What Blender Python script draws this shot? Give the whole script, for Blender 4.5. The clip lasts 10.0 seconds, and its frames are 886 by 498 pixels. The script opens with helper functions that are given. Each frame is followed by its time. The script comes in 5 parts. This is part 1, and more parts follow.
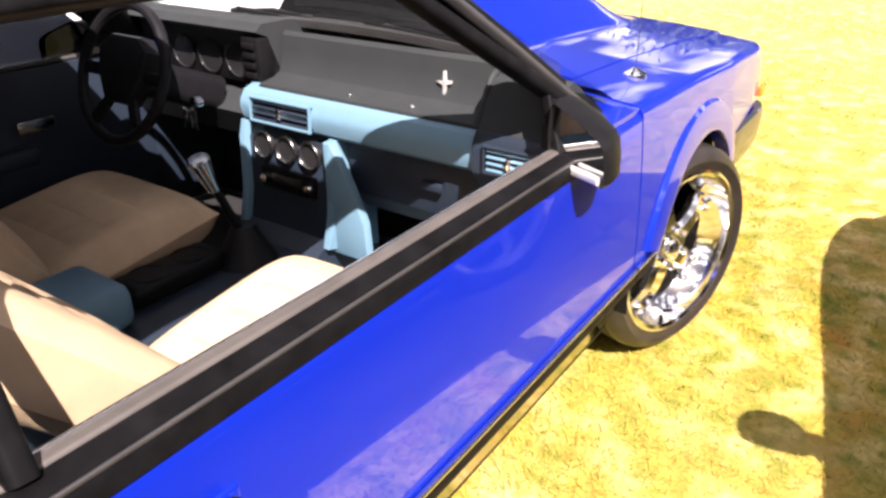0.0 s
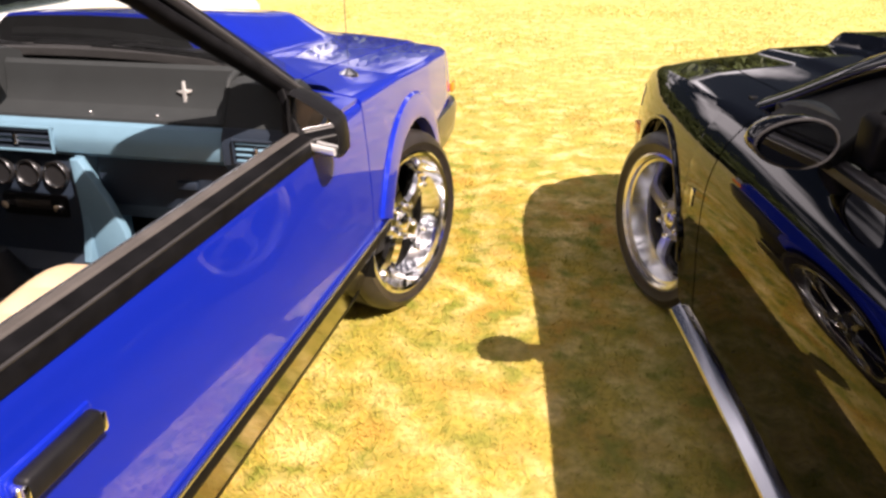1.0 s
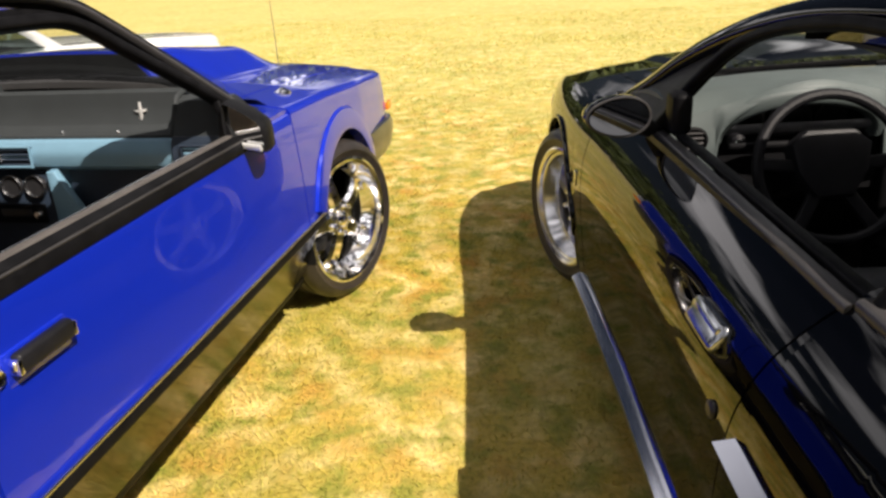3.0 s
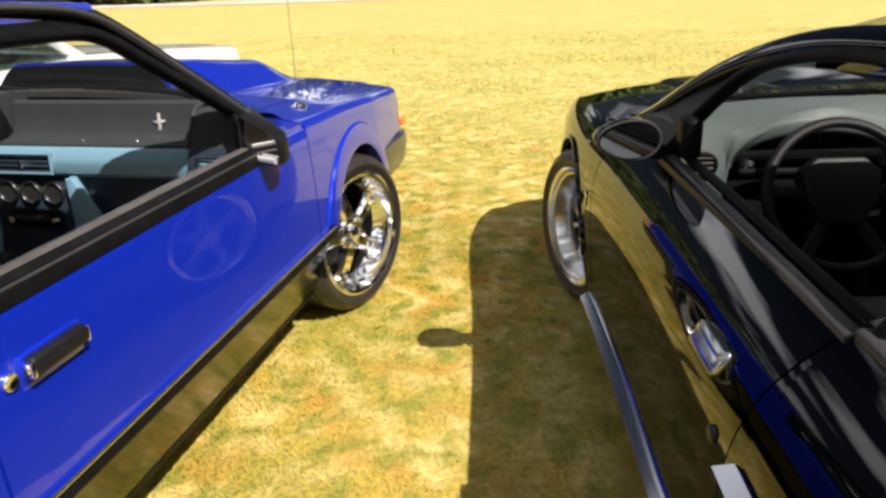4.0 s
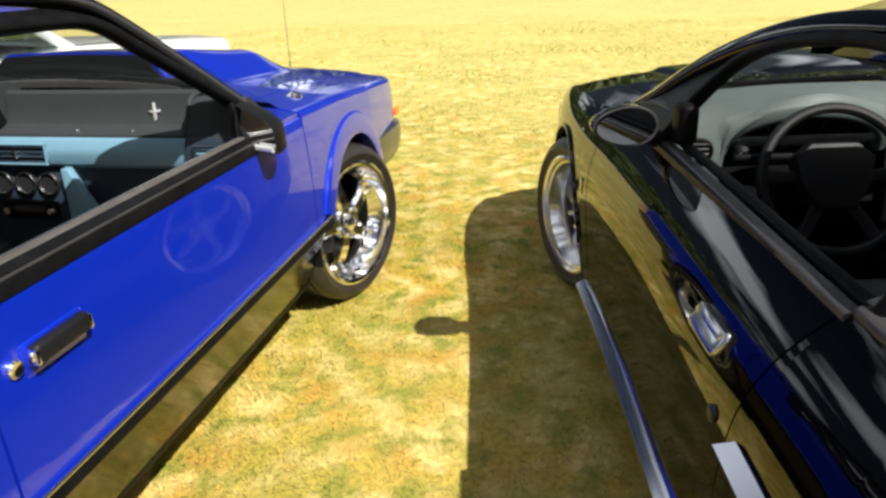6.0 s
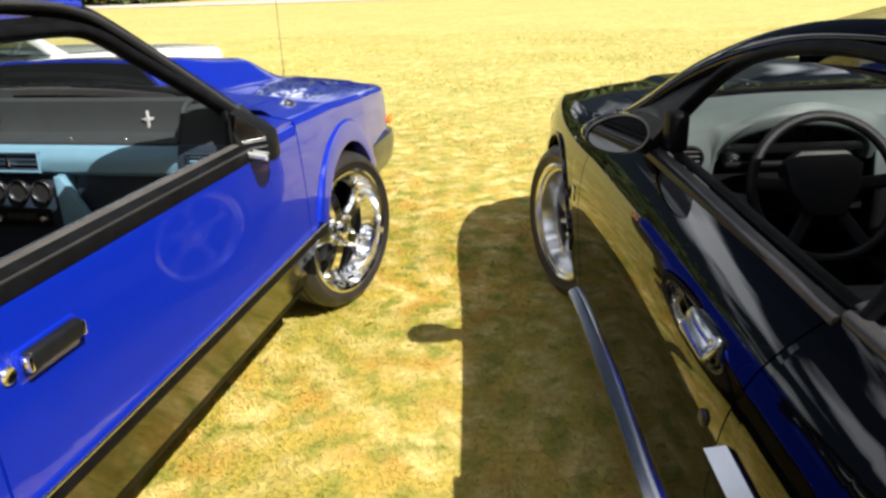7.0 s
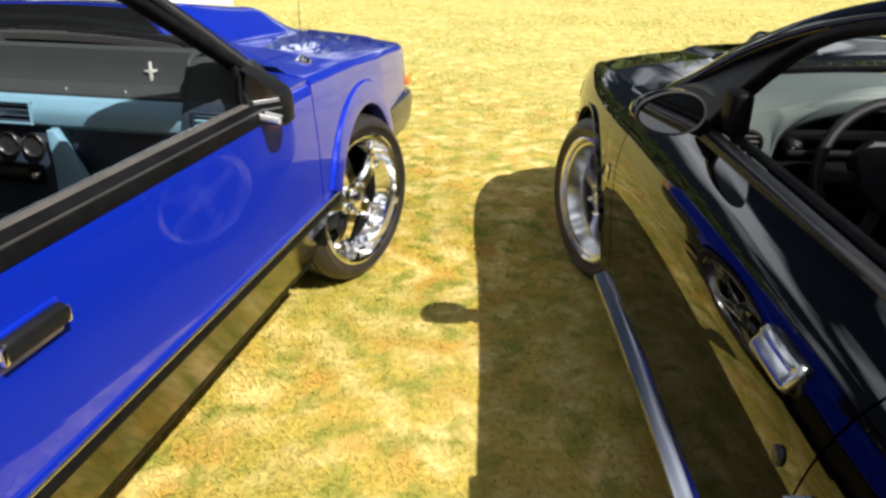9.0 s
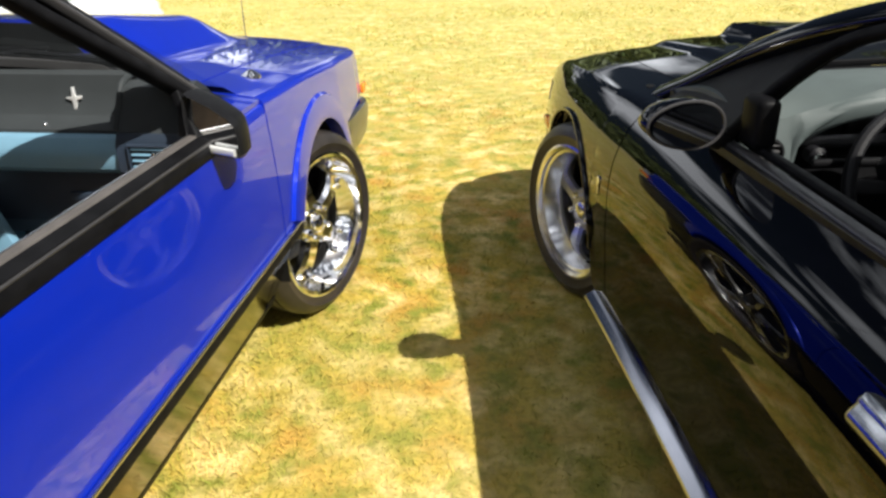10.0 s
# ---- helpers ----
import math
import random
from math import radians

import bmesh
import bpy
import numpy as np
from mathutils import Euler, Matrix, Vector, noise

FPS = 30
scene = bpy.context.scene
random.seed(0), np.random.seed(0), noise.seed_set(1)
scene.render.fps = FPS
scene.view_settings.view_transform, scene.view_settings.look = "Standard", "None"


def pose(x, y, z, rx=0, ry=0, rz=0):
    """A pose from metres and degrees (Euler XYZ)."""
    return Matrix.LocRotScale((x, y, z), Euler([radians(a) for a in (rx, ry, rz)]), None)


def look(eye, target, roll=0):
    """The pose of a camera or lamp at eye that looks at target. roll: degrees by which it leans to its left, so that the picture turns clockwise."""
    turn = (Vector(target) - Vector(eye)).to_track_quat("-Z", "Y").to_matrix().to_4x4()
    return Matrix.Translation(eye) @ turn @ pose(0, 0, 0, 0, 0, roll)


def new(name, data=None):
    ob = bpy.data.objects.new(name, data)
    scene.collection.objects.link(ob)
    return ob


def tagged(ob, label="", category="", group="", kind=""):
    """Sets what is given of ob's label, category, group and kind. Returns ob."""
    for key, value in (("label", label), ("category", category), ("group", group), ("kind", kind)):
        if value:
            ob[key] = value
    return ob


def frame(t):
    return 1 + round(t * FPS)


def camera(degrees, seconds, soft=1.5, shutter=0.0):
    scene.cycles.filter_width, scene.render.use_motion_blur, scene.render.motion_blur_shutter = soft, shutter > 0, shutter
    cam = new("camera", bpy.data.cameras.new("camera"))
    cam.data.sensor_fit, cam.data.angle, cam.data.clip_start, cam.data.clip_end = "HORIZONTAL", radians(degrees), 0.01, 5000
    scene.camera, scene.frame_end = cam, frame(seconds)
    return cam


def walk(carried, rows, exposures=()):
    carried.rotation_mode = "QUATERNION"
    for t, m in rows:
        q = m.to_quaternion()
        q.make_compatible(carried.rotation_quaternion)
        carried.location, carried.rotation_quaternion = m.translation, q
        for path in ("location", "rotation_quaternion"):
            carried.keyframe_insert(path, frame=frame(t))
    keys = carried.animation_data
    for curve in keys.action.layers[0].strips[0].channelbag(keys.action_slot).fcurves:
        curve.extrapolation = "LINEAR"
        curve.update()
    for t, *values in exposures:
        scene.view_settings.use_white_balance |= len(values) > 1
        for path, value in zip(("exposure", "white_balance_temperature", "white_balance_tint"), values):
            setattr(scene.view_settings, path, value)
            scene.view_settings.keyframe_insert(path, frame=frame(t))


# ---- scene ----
cam = camera(63.0, 10.0, soft=2.7)
PATH = [
    (0, (0.54, -2.01, 1.317), (-0.489, -0.552, 0.413), -0.6),
    (0.5, (0.61, -2.14, 1.321), (-0.185, -0.518, 0.461), -2.3),
    (1, (0.644, -2.321, 1.314), (0.246, -0.549, 0.476), -0.3),
    (1.5, (0.703, -2.423, 1.326), (0.534, -0.611, 0.497), -1.1),
    (2, (0.784, -2.531, 1.328), (0.436, -0.716, 0.565), -2.4),
    (2.5, (0.907, -2.653, 1.297), (0.551, -0.839, 0.532), -3.7),
    (4, (0.945, -2.702, 1.312), (0.544, -0.876, 0.601), -2.0),
    (4.5, (0.938, -2.703, 1.31), (0.547, -0.881, 0.584), -2.3),
    (5, (0.929, -2.707, 1.308), (0.544, -0.888, 0.572), -2.1),
    (5.5, (0.928, -2.712, 1.305), (0.546, -0.894, 0.565), -2.1),
    (7, (0.93, -2.728, 1.303), (0.572, -0.893, 0.592), -2.0),
    (7.5, (0.931, -2.726, 1.3), (0.57, -0.893, 0.587), -1.6),
    (8, (0.925, -2.718, 1.3), (0.56, -0.889, 0.58), -1.9),
    (8.5, (0.909, -2.683, 1.293), (0.539, -0.869, 0.537), -1.1),
    (9, (0.838, -2.559, 1.29), (0.479, -0.767, 0.478), 0.5),
    (9.5, (0.749, -2.418, 1.298), (0.565, -0.588, 0.512), -1.0),
    (10, (0.69, -2.318, 1.29), (0.482, -0.509, 0.463), -0.9),
]
walk(cam, [(t, look(eye, target, roll)) for t, eye, target, roll in PATH], [(0, 1.3, 6700, 24), (0.6, 1.15, 6700, 24), (1.5, 0.48, 7700, 25), (2.0, 0.54, 6900, 14), (2.5, 0.42, 6950, 15), (4.5, 0.43, 6550, 10), (7, 0.55, 6350, 8), (10, 0.53, 6350, 9)])

# ---- world, sun ----
SUN_WAY = Vector((-0.71, 0.53, -1.0)).normalized()
world = bpy.data.worlds.new("sky")
scene.world = world
world.use_nodes = True
wn, wl = world.node_tree.nodes, world.node_tree.links
sky = wn.new("ShaderNodeTexSky")
sky.sky_type, sky.sun_disc = "NISHITA", False
sky.sun_elevation, sky.sun_rotation = math.asin(-SUN_WAY.z), math.atan2(-SUN_WAY.x, -SUN_WAY.y)
sky.air_density, sky.dust_density = 1.0, 5.0
coords = wn.new("ShaderNodeTexCoord")
stretch = wn.new("ShaderNodeMapping")
stretch.inputs["Scale"].default_value = (1.6, 1.6, 5.0)
clouds = wn.new("ShaderNodeTexNoise")
clouds.inputs["Scale"].default_value, clouds.inputs["Detail"].default_value = 1.7, 7.0
veil = wn.new("ShaderNodeMapRange")
veil.inputs["From Min"].default_value, veil.inputs["From Max"].default_value = 0.52, 0.63
veil.inputs["To Max"].default_value = 0.75
mixed = wn.new("ShaderNodeMixRGB")
mixed.inputs["Color2"].default_value = (125.0, 127.0, 132.0, 1)
wl.new(coords.outputs["Generated"], stretch.inputs["Vector"])
wl.new(stretch.outputs["Vector"], clouds.inputs["Vector"])
wl.new(clouds.outputs["Fac"], veil.inputs["Value"])
wl.new(veil.outputs["Result"], mixed.inputs["Fac"])
wl.new(sky.outputs["Color"], mixed.inputs["Color1"])
wl.new(mixed.outputs["Color"], wn["Background"].inputs["Color"])
wn["Background"].inputs["Strength"].default_value = 0.0165
sun_data = bpy.data.lights.new("sun", "SUN")
sun_data.energy, sun_data.angle, sun_data.color = 6.8, radians(0.53), (1.0, 0.95, 0.86)
sun = new("sun", sun_data)
sun.matrix_world = look((20, -14, 26), Vector((20, -14, 26)) + SUN_WAY)


# ---- materials ----
def material(name, colour, rough=0.5, metal=0.0, coat=0.0, vary=0.12, scale=30.0, bump=0.0, bump_scale=200.0, second=None, spread=0.5, spec=0.5, fine=0.0):
    """A principled surface with colour variation at two scales and fine relief."""
    m = bpy.data.materials.new(name)
    m.use_nodes = True
    n, l = m.node_tree.nodes, m.node_tree.links
    p = n["Principled BSDF"]
    p.inputs["Roughness"].default_value, p.inputs["Metallic"].default_value = rough, metal
    p.inputs["Coat Weight"].default_value, p.inputs["Coat Roughness"].default_value = coat, 0.025
    p.inputs["Specular IOR Level"].default_value = spec
    tc = n.new("ShaderNodeTexCoord")
    big = n.new("ShaderNodeTexNoise")
    big.inputs["Scale"].default_value, big.inputs["Detail"].default_value = scale, 5.0
    l.new(tc.outputs["Object"], big.inputs["Vector"])
    ramp = n.new("ShaderNodeMapRange")
    ramp.inputs["From Min"].default_value, ramp.inputs["From Max"].default_value = 0.5 - spread / 2, 0.5 + spread / 2
    l.new(big.outputs["Fac"], ramp.inputs["Value"])
    mix = n.new("ShaderNodeMixRGB")
    other = second or tuple(c * (1 - 2 * vary) for c in colour)
    mix.inputs["Color1"].default_value, mix.inputs["Color2"].default_value = (*colour, 1), (*other, 1)
    l.new(ramp.outputs["Result"], mix.inputs["Fac"])
    last = mix
    small = n.new("ShaderNodeTexNoise")
    small.inputs["Scale"].default_value, small.inputs["Detail"].default_value = bump_scale, 3.0
    l.new(tc.outputs["Object"], small.inputs["Vector"])
    if fine:
        grain = n.new("ShaderNodeMixRGB")
        grain.blend_type = "MULTIPLY"
        grain.inputs["Fac"].default_value = fine
        l.new(mix.outputs["Color"], grain.inputs["Color1"])
        l.new(small.outputs["Fac"], grain.inputs["Color2"])
        last = grain
    l.new(last.outputs["Color"], p.inputs["Base Color"])
    rr = n.new("ShaderNodeMapRange")
    rr.inputs["To Min"].default_value, rr.inputs["To Max"].default_value = rough * 0.85, min(1, rough * 1.2)
    l.new(big.outputs["Fac"], rr.inputs["Value"])
    l.new(rr.outputs["Result"], p.inputs["Roughness"])
    if bump:
        b = n.new("ShaderNodeBump")
        b.inputs["Strength"].default_value, b.inputs["Distance"].default_value = bump, 0.002
        l.new(small.outputs["Fac"], b.inputs["Height"])
        l.new(b.outputs["Normal"], p.inputs["Normal"])
    return m


def glass(name, tint, rough=0.0):
    """Thin automotive glass: clear straight through, mirror-like at its surface."""
    m = bpy.data.materials.new(name)
    m.use_nodes = True
    n, l = m.node_tree.nodes, m.node_tree.links
    n.remove(n["Principled BSDF"])
    clear, shine, facing, mix = n.new("ShaderNodeBsdfTransparent"), n.new("ShaderNodeBsdfGlossy"), n.new("ShaderNodeLayerWeight"), n.new("ShaderNodeMixShader")
    steep, fres = n.new("ShaderNodeMath"), n.new("ShaderNodeMath")
    clear.inputs["Color"].default_value = (*tint, 1)
    shine.inputs["Roughness"].default_value = rough
    steep.operation, fres.operation = "POWER", "MULTIPLY_ADD"
    steep.inputs[1].default_value = 5.0
    fres.inputs[1].default_value, fres.inputs[2].default_value = 0.9, 0.05
    facing.inputs["Blend"].default_value = 0.5
    l.new(facing.outputs["Facing"], steep.inputs[0])
    l.new(steep.outputs["Value"], fres.inputs[0])
    l.new(fres.outputs["Value"], mix.inputs["Fac"])
    l.new(clear.outputs["BSDF"], mix.inputs[1])
    l.new(shine.outputs["BSDF"], mix.inputs[2])
    l.new(mix.outputs["Shader"], n["Material Output"].inputs["Surface"])
    return m


BLUE = material("blue_paint", (0.004, 0.024, 0.45), 0.34, 0.30, 1.0, 0.04, 3, 0.015, 900, spec=0.15)
BLUE.node_tree.nodes["Principled BSDF"].inputs["Coat IOR"].default_value = 1.75
BLACK = material("black_paint", (0.0012, 0.0012, 0.002), 0.3, 0.0, 1.0, 0.1, 3, spec=0.0)
BLACK.node_tree.nodes["Principled BSDF"].inputs["Coat Roughness"].default_value = 0.025
BLACK.node_tree.nodes["Principled BSDF"].inputs["Coat IOR"].default_value = 1.38
WHITE = material("white_paint", (0.80, 0.80, 0.79), 0.3, 0.0, 1.0, 0.03, 3)
CHARCOAL = material("polished_lower_trim", (0.10, 0.092, 0.082), 0.10, 1.0, 0.0, 0.3, 8, 0.12, 30)
BUMPER = material("charcoal_bumper", (0.020, 0.024, 0.035), 0.35, 0.0, 0.6, 0.2, 8, 0.05, 500)
SMOKED = glass("dark_tinted_glass", (0.10, 0.11, 0.13))
RUBBER = material("black_rubber", (0.008, 0.008, 0.009), 0.42, 0, 0, 0.3, 25, 0.15, 700, spec=0.04)
TRIM = material("weathered_black_trim", (0.014, 0.013, 0.013), 0.45, 0, 0, 0.25, 14, 0.15, 900, spec=0.12)
SILL = material("grey_brown_sill_rubber", (0.085, 0.076, 0.071), 0.5, 0, 0, 0.2, 18, 0.1, 900)
GREYTRIM = material("grey_weatherstrip", (0.045, 0.043, 0.044), 0.36, 0, 0, 0.2, 18, 0.1, 900)
TYRE = material("tyre_rubber", (0.026, 0.021, 0.018), 0.40, 0, 0, 0.3, 20, 0.2, 300)
CHROME = material("chrome", (0.96, 0.96, 0.97), 0.11, 1.0, 0, 0.02, 10)
# black gloss trim; the bright metal colour stands in for reflected sky
SKIRT = material("skirt_sky_sheen", (0.42, 0.43, 0.48), 0.12, 1.0, 0, 0.05, 6)
SMOKECHROME = material("dull_chrome", (0.42, 0.43, 0.45), 0.2, 1.0, 0, 0.05, 12)
BRIGHT = material("brushed_bright_metal", (0.85, 0.85, 0.84), 0.45, 0.6, 0, 0.02, 20)
POLISHED = material("polished_aluminium", (0.80, 0.80, 0.81), 0.20, 1.0, 0, 0.05, 12)
SPOKE = material("grey_painted_alloy", (0.38, 0.385, 0.40), 0.32, 0.7, 0.3, 0.1, 12)
STEEL = material("dark_brake_steel", (0.10, 0.095, 0.09), 0.4, 0.8, 0, 0.3, 30)
DASHGREY = material("grey_dash_vinyl", (0.030, 0.034, 0.036), 0.6, 0, 0, 0.08, 12, 0.3, 700, spec=0.2)
DASHTOP = material("pale_grey_dash_vinyl", (0.070, 0.088, 0.087), 0.55, 0, 0, 0.1, 10, 0.3, 700)
DASHBLUE = material("slate_blue_dash_plastic", (0.13, 0.25, 0.34), 0.5, 0, 0, 0.06, 12, 0.2, 800)
NAVY = material("navy_interior_plastic", (0.013, 0.022, 0.038), 0.5, 0, 0, 0.1, 12, 0.2, 800)
BLACKPL = material("black_plastic", (0.008, 0.008, 0.009), 0.45, 0, 0, 0.2, 20, 0.2, 700, spec=0.15)
SATIN = material("satin_black_leather", (0.010, 0.010, 0.012), 0.45, 0, 0, 0.2, 20, 0.3, 500, spec=0.2)
BEIGE = material("tan_seat_cloth", (0.62, 0.45, 0.29), 0.85, 0, 0, 0.08, 20, 0.5, 900)
CARPET = material("blue_grey_carpet", (0.10, 0.15, 0.19), 0.95, 0, 0, 0.2, 25, 0.8, 600)
DARKCARPET = material("black_carpet", (0.012, 0.012, 0.013), 0.95, 0, 0, 0.2, 25, 0.8, 600)
GREYLEATHER = material("dark_grey_leather", (0.045, 0.045, 0.048), 0.5, 0, 0, 0.1, 15, 0.4, 500)
AMBER = material("amber_lens", (0.85, 0.20, 0.015), 0.15, 0, 0.6, 0.05, 30)
RED = material("red_lens", (0.5, 0.01, 0.01), 0.15, 0, 0.6, 0.05, 30)
LAMP = material("clear_headlamp", (0.55, 0.56, 0.58), 0.08, 0.5, 1.0, 0.05, 20)
MIRROR = material("mirror_silvering", (0.80, 0.81, 0.82), 0.02, 1.0, 0, 0.0, 5)
DIAL = material("gauge_face", (0.02, 0.02, 0.022), 0.3, 0, 0.5, 0.1, 30)
PANE = glass("clear_window_glass", (0.93, 0.95, 0.94))
TINTED = glass("tinted_window_glass", (0.55, 0.60, 0.60))
GRAVEL = material("pale_gravel", (0.52, 0.48, 0.42), 0.9, 0, 0, 0.15, 0.6, 0.6, 8)
BARK = material("bark", (0.09, 0.07, 0.05), 0.9, 0, 0, 0.2, 3, 0.6, 10)


def grassy(name, blades):
    """Dry mown lawn: straw and green in soft patches; blades vary one by one."""
    m = bpy.data.materials.new(name)
    m.use_nodes = True
    n, l = m.node_tree.nodes, m.node_tree.links
    p = n["Principled BSDF"]
    p.inputs["Roughness"].default_value = 0.75
    p.inputs["Specular IOR Level"].default_value = 0.25
    tc = n.new("ShaderNodeTexCoord")

    def patch(scale, low, high, detail=5.0):
        t, r = n.new("ShaderNodeTexNoise"), n.new("ShaderNodeMapRange")
        t.inputs["Scale"].default_value, t.inputs["Detail"].default_value = scale, detail
        r.inputs["From Min"].default_value, r.inputs["From Max"].default_value = low, high
        l.new(tc.outputs["Object"], t.inputs["Vector"])
        l.new(t.outputs["Fac"], r.inputs["Value"])
        return r.outputs["Result"]

    def mix(fac, a, b, kind="MIX"):
        x = n.new("ShaderNodeMixRGB")
        x.blend_type = kind
        for slot, v in (("Fac", fac), ("Color1", a), ("Color2", b)):
            if hasattr(v, "is_linked"):
                l.new(v, x.inputs[slot])
            else:
                x.inputs[slot].default_value = v
        return x.outputs["Color"]

    straw, mid, green, brown = (0.66, 0.48, 0.20, 1), (0.39, 0.275, 0.045, 1), (0.150, 0.165, 0.016, 1), (0.38, 0.20, 0.032, 1)
    base = mix(patch(6.5, 0.45, 0.62, 8.0), mid, straw)
    base = mix(patch(5.0, 0.50, 0.66, 8.0), base, brown)
    base = mix(patch(8.5, 0.49, 0.66, 9.0), base, green)
    base = mix(patch(1.6, 0.42, 0.60), base, mix(0.45, base, green))
    base = mix(patch(0.35, 0.44, 0.60), base, mix(0.2, base, (0.56, 0.44, 0.12, 1)))
    # tint by position: paler and bluer from y 0.5 to 6 m
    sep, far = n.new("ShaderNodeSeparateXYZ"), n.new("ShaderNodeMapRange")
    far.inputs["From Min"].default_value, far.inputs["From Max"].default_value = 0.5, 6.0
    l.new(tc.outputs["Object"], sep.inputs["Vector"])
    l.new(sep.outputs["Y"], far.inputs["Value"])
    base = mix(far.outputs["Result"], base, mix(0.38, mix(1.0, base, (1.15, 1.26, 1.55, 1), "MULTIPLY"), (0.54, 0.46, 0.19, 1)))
    if blades:
        geo = n.new("ShaderNodeNewGeometry")
        ramp = n.new("ShaderNodeValToRGB")
        e = ramp.color_ramp.elements
        e[0].color, e[1].color = (0.62, 0.76, 0.50, 1), (1.22, 1.15, 1.15, 1)
        mid = e.new(0.55)
        mid.color = (0.95, 1.02, 0.75, 1)
        l.new(geo.outputs["Random Per Island"], ramp.inputs["Fac"])
        base = mix(1.0, base, ramp.outputs["Color"], "MULTIPLY")
    else:
        base = mix(patch(40, 0.36, 0.58, 8.0), mix(0.4, base, (0.12, 0.115, 0.02, 1)), base)
        b, t = n.new("ShaderNodeBump"), n.new("ShaderNodeTexNoise")
        t.inputs["Scale"].default_value, t.inputs["Detail"].default_value = 45, 6
        b.inputs["Strength"].default_value, b.inputs["Distance"].default_value = 0.35, 0.015
        l.new(tc.outputs["Object"], t.inputs["Vector"])
        l.new(t.outputs["Fac"], b.inputs["Height"])
        l.new(b.outputs["Normal"], p.inputs["Normal"])
    l.new(base, p.inputs["Base Color"])
    return m


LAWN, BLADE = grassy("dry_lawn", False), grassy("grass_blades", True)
LEAF = material("foliage", (0.055, 0.085, 0.022), 0.6, 0, 0, 0.25, 0.5, 0, 10, second=(0.095, 0.115, 0.03))


# ---- mesh helpers ----
def finish(name, bm, mat, angle=32):
    bmesh.ops.remove_doubles(bm, verts=bm.verts[:], dist=1e-5)
    bmesh.ops.recalc_face_normals(bm, faces=bm.faces[:])
    me = bpy.data.meshes.new(name)
    bm.to_mesh(me)
    bm.free()
    me.materials.append(mat)
    me.polygons.foreach_set("use_smooth", [True] * len(me.polygons))
    me.set_sharp_from_angle(angle=radians(angle))
    return me


def part(name, bm, mat, parent, label="", m=None, angle=32):
    """Links a bmesh as one mesh object under a thing or a part."""
    ob = new(name, bm if isinstance(bm, bpy.types.Mesh) else finish(name, bm, mat, angle))
    ob.parent = parent
    if m is not None:
        ob.matrix_basis = m
    return tagged(ob, label)


def thing(name, m, label, category, group=""):
    ob = new(name)
    ob.empty_display_size = 0.1
    ob.matrix_basis = m
    return tagged(ob, label, category, group)


def surf(bm, P, us, vs, off=None):
    """A sheet P(u, v) over the lists us and vs; off(u, v) shifts its back and closes it."""
    front = [[bm.verts.new(P(u, v)) for v in vs] for u in us]
    def faces(g):
        for i in range(len(us) - 1):
            for j in range(len(vs) - 1):
                q = (g[i][j], g[i + 1][j], g[i + 1][j + 1], g[i][j + 1])
                if len({tuple(round(c, 6) for c in w.co) for w in q}) >= 3:
                    bm.faces.new(q)
    faces(front)
    if off is not None:
        back = [[bm.verts.new(Vector(P(u, v)) + Vector(off)) for v in vs] for u in us]
        faces(back)
        ring_f = [front[i][0] for i in range(len(us))] + [front[-1][j] for j in range(1, len(vs))] + [front[i][-1] for i in range(len(us) - 2, -1, -1)] + [front[0][j] for j in range(len(vs) - 2, 0, -1)]
        ring_b = [back[i][0] for i in range(len(us))] + [back[-1][j] for j in range(1, len(vs))] + [back[i][-1] for i in range(len(us) - 2, -1, -1)] + [back[0][j] for j in range(len(vs) - 2, 0, -1)]
        for k in range(len(ring_f)):
            a, b = k, (k + 1) % len(ring_f)
            bm.faces.new((ring_f[a], ring_f[b], ring_b[b], ring_b[a]))
    return bm


def steps(a, b, n):
    return [a + (b - a) * i / n for i in range(n + 1)]


def lerp(table, x):
    """Smooth table lookup: [(x, value), ...]."""
    return float(np.interp(x, [p[0] for p in table], [p[1] for p in table]))


def curve(table, x):
    """Like lerp, but smooth in slope between the table's points."""
    if x <= table[0][0]:
        return table[0][1]
    if x >= table[-1][0]:
        return table[-1][1]
    i = max(k for k in range(len(table) - 1) if table[k][0] <= x)
    def slope(k):
        a, b = table[max(k - 1, 0)], table[min(k + 1, len(table) - 1)]
        return (b[1] - a[1]) / (b[0] - a[0])
    (x0, v0), (x1, v1) = table[i], table[i + 1]
    h = x1 - x0
    u = (x - x0) / h
    return v0 * (1 + 2 * u) * (1 - u) ** 2 + slope(i) * h * u * (1 - u) ** 2 + v1 * u * u * (3 - 2 * u) + slope(i + 1) * h * u * u * (u - 1)


def box(bm, c, s, bevel=0.0, m=None, seg=2):
    r = bmesh.ops.create_cube(bm, size=1.0)
    bmesh.ops.scale(bm, vec=s, verts=r["verts"])
    if bevel:
        edges = list({e for v in r["verts"] for e in v.link_edges})
        out = bmesh.ops.bevel(bm, geom=edges, offset=bevel, segments=seg, affect="EDGES", profile=0.5)
        verts = list({v for f in out["faces"] for v in f.verts} | {v for v in r["verts"] if v.is_valid})
    else:
        verts = r["verts"]
    bmesh.ops.transform(bm, matrix=Matrix.Translation(c) @ (m or Matrix()), verts=verts)
    return bm


